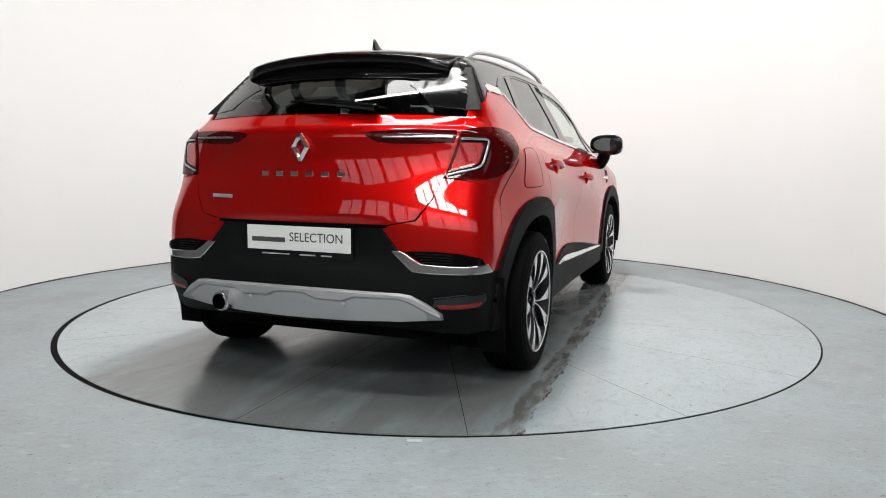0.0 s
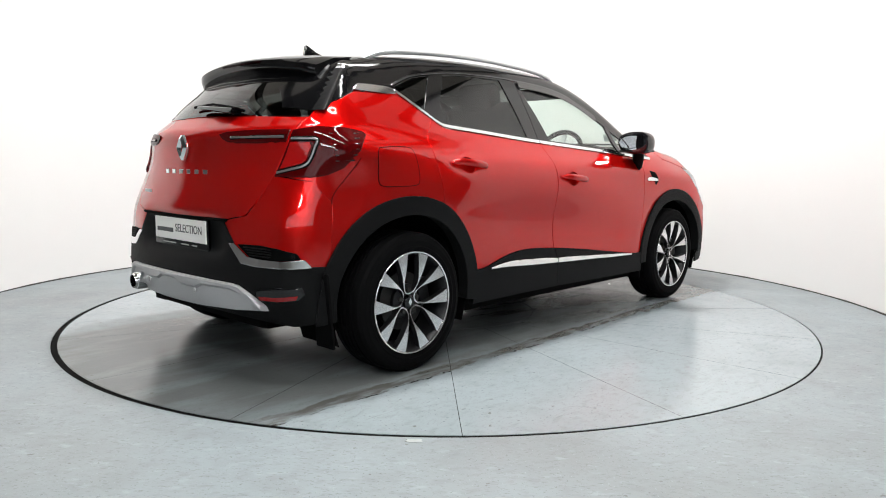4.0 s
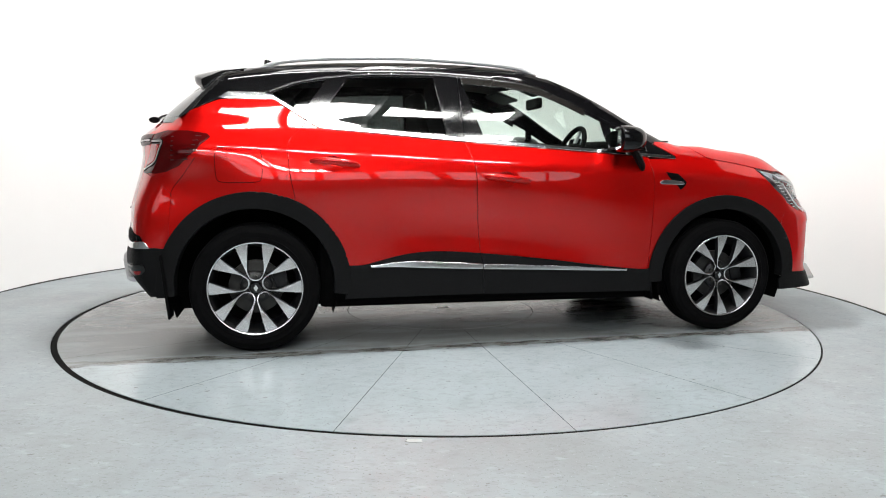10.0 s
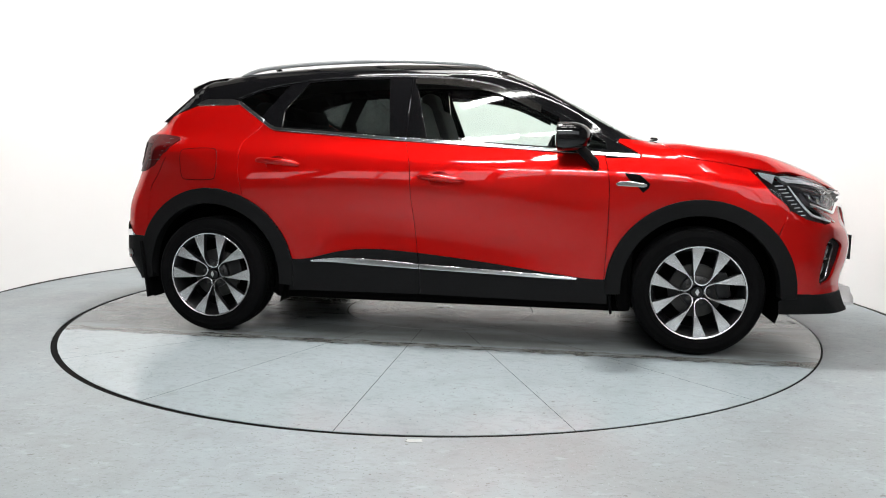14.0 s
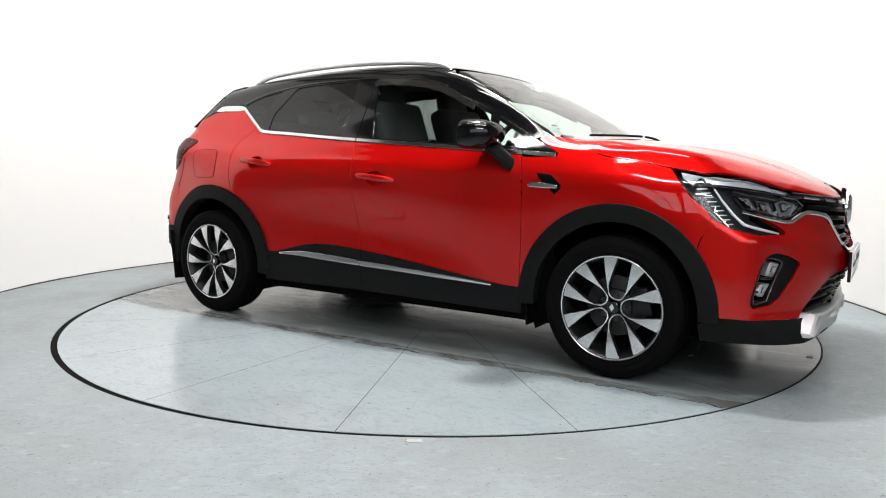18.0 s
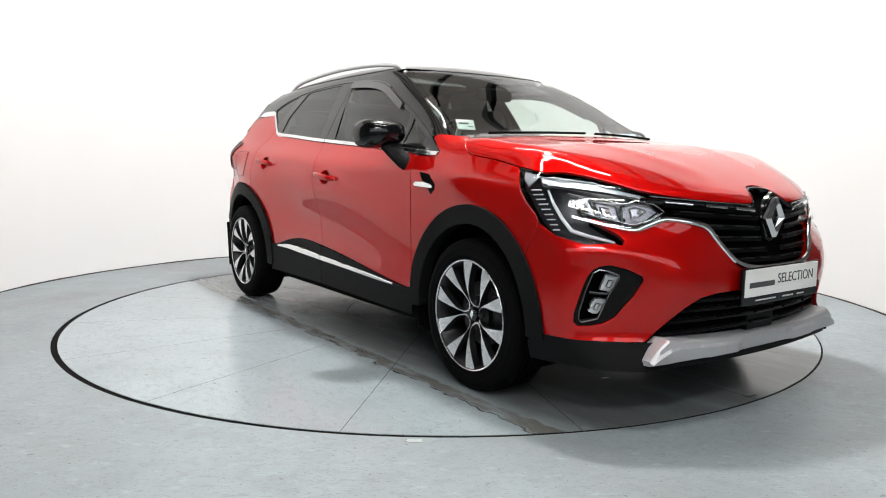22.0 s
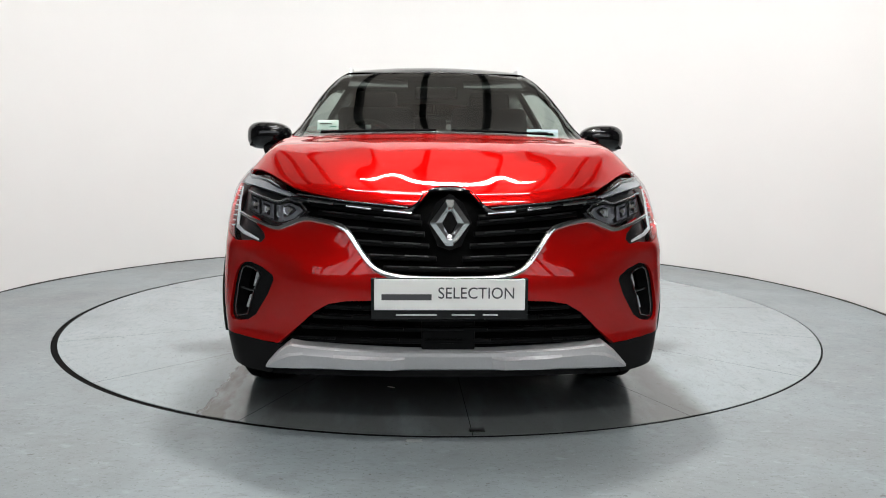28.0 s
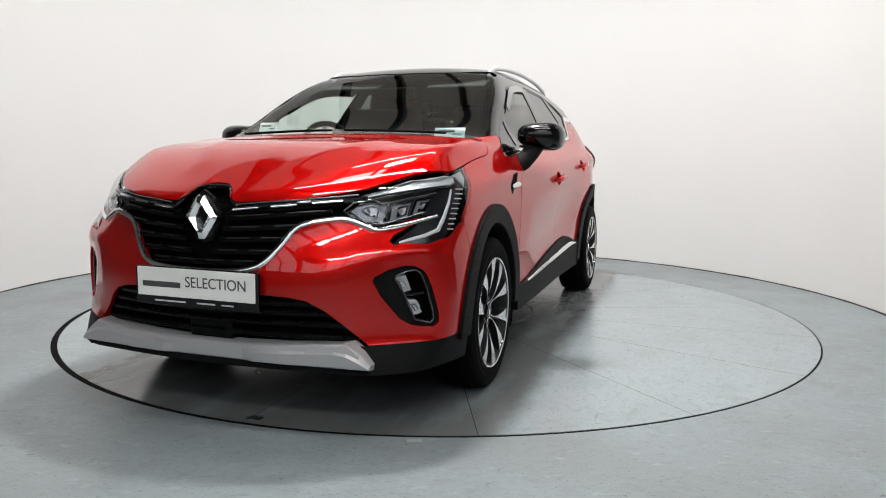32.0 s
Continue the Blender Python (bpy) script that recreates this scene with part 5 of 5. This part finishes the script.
    # bright brow over the reflectors, a stepped line below it and three silvered chambers
    brow = tag_all("s", [(1.665, .922), (1.715, .918)]) + tag_all("f", [(-.672, .901), (-.608, .875), (-.551, .858), (-.490, .828), (-.520, .828), (-.579, .845), (-.641, .859), (-.715, .874)]) + tag_all("s", [(1.725, .886), (1.690, .898)])
    panel("lamp_brow", SILVER, CAR, ROUND_F, brow, lift=-.008, depth=.012, lip=-.004, step=.015)
    veil = tag_all("s", flow([(1.585, .938), (1.66, .925), (1.75, .905)], 3)) + tag_all("f", [(-.665, .906), (-.612, .880), (-.672, .905)]) + tag_all("s", [(1.715, .922), (1.660, .918), (1.645, .885), (1.60, .915)])
    panel("lamp_cover", VEIL, CAR, ROUND_F, veil, lift=-.006, depth=.006, step=.015, label="grey dotted upper lamp cover")
    bar_on("lamp_line", CHROME, tag_all("f", [(-.752, .860), (-.697, .843), (-.618, .825), (-.598, .827), (-.575, .838), (-.521, .826), (-.494, .798)]), .0032, -.006)
    bar_on("lamp_line", GRILLE_EDGE, tag_all("f", flow([(-.500, .794), (-.545, .766), (-.605, .752), (-.665, .768), (-.735, .792)], 3)), .0035, -.006)
    for loop in ([(-.750, .850), (-.702, .838), (-.692, .774), (-.730, .784)], [(-.696, .836), (-.634, .820), (-.630, .760), (-.688, .772)], [(-.624, .818), (-.575, .832), (-.528, .818), (-.508, .796), (-.556, .762), (-.620, .756)]):
        panel("lamp_chamber", SMOKED, CAR, ROUND_F, tag_all("f", loop), lift=-.020, depth=.025, lip=-.006, step=.015)
        cy, cz = sum(q[0] for q in loop) / len(loop), sum(q[1] for q in loop) / len(loop)
        p = on_hull([("f", cy, cz)], -.015)[0]
        m = Matrix.Translation(p) @ pose(0, 0, 0, 0, 90, -20 - (abs(cy) - .57) * 130)
        small = [(cy + (q[0] - cy) * .46 - .006, cz + (q[1] - cz) * .50 + .002) for q in loop]
        panel("lamp_reflector", BOWL, CAR, ROUND_F, tag_all("f", small), lift=-.017, depth=.008, lip=-.006, step=.012)
        pair("lamp_bulb", revolve_bm([(0.0001, .010), (.006, .007), (.009, .001), (.009, -.006)], 16, "Z", m), MODULE)
    plate(2.206, .530, 1)


front_end()


# ---- cabin ----
def rounded(sx, sy, sz, m, r):
    return box_bm(sx, sy, sz, m, r, 4)


def cabin():
    def seat(x, y, w=.50):
        part("seat_base", rounded(.52, w, .20, pose(x + .20, y, .86, 0, -6, 0), .06), FABRIC, CAR, smooth=True)
        part("seat_back", rounded(.14, w, .56, pose(x - .14, y, 1.05, 0, -18, 0), .06), FABRIC, CAR, smooth=True)
        part("headrest", rounded(.10, .27, .17, pose(x - .245, y, 1.345, 0, -14, 0), .045), FABRIC, CAR, smooth=True)
        for d in (-.06, .06):
            part("headrest_post", tube_bm([(x - .215, y + d, 1.24), (x - .24, y + d, 1.34)], .007, 8), CHROME, CAR)
    seat(-.05, -.37)
    seat(-.05, .37)
    part("rear_bench", rounded(.13, 1.20, .46, pose(-1.06, 0, 1.0, 0, -20, 0), .06), FABRIC, CAR, smooth=True)
    for y in (-.40, 0, .40):
        part("headrest", rounded(.09, .25, .13, pose(-1.15, y, 1.25, 0, -14, 0), .04), FABRIC, CAR, smooth=True)
    part("dashboard", rounded(.46, 1.38, .20, pose(.93, 0, .965, 0, 6, 0), .07), MATT, CAR, smooth=True)
    part("instrument_hood", rounded(.16, .34, .10, pose(.74, -.37, 1.05, 0, 6, 0), .04), MATT, CAR, smooth=True)
    part("centre_screen", rounded(.02, .16, .23, pose(.70, 0, 1.02, 0, 14, 0), .008), GLOSS_BLACK, CAR, smooth=True)
    ring = [(.178 * math.cos(a), .178 * math.sin(a), 0) for a in (2 * math.pi * i / 40 for i in range(41))]
    sw = tube_bm(ring, .016, 10)
    sw.transform(pose(.53, -.37, 1.02, 0, -66, 0))
    wheel_ = part("steering_wheel", sw, MATT, CAR, smooth=True)
    part("wheel_boss", rounded(.16, .11, .05, pose(.545, -.37, 1.015, 0, -66, 0), .02), MATT, wheel_, smooth=True)
    for a in (0, 180, 270):
        part("wheel_spoke", box_bm(.11, .03, .015, pose(.54, -.37, 1.017, 0, -66, 0) @ pose(0, 0, 0, 0, 0, a + 90) @ pose(.11, 0, 0), .004), SATIN, wheel_)
    part("rear_view_mirror", rounded(.04, .24, .07, pose(.43, 0, 1.355, 0, 0, 0), .02), MATT, CAR, smooth=True)
    # head lining
    lin = np.array([(.30, 0), (.28, -.45), (.1, -.48), (-.5, -.49), (-1.2, -.46), (-1.42, -.42), (-1.45, 0)])
    lin = np.concatenate([lin, lin[::-1] * [1, -1]])
    v, f, n = patch(TOPW, lin, step=.08, lift=-.04, depth=0)
    mesh_object("head_lining", v, f, grain(mat("lining_fabric", (.10, .10, .095), .9), 50, .3), CAR, normals=n)
    for y in (-.33, .33):
        part("sun_visor", rounded(.15, .34, .015, pose(.30, y, 1.415, 0, 20, 0), .006), mat("visor_fabric", (.03, .03, .03), .9), CAR, smooth=True)
    part("parcel_shelf", rounded(.50, 1.05, .03, pose(-1.42, 0, 1.085), .01), FABRIC, CAR)
    # stickers inside the windscreen
    for x, y, z, w, h, c in ((.895, -.552, 1.150, .105, .052, (.72, .78, .76)), (.975, .513, 1.112, .155, .050, (.62, .72, .80))):
        m = pose(x, y, z, 0, -24, 0)
        st = part("window_label", box_bm(.003, w, h, m, .001), mat("label_paper", c, .6), CAR, "small pale paper label behind the windscreen")
        part("label_bar", box_bm(.002, w * .55, .007, m @ pose(.0018, -w * .1, .006)), INK, st)
        part("label_bar", box_bm(.002, w * .30, .006, m @ pose(.0018, w * .25, -.010)), mat("label_green", (.02, .25, .18), .6), st)
    rs = tag_all("r", [(-.20, 1.325), (-.20, 1.30), (.20, 1.30), (.20, 1.325)])
    v, f, n = patch(ROUND_R, flat(ROUND_R, outline(rs)), step=.05, lift=-.005, depth=0)
    mesh_object("rear_window_lettering", v, f, INK, CAR, normals=n)


cabin()
# ---- movement ----
def motions():
    offset = pose(0.175, -0.058, 0.0, 0, 0, -0.98)
    times = [32.0 * i / 64 for i in range(65)]
    walk(TURNTABLE, [(t, pose(0, 0, 0, 0, 0, turn(t))) for t in times])
    walk(CAR, [(t, pose(0, 0, 0, 0, 0, turn(t)) @ offset) for t in times])


motions()
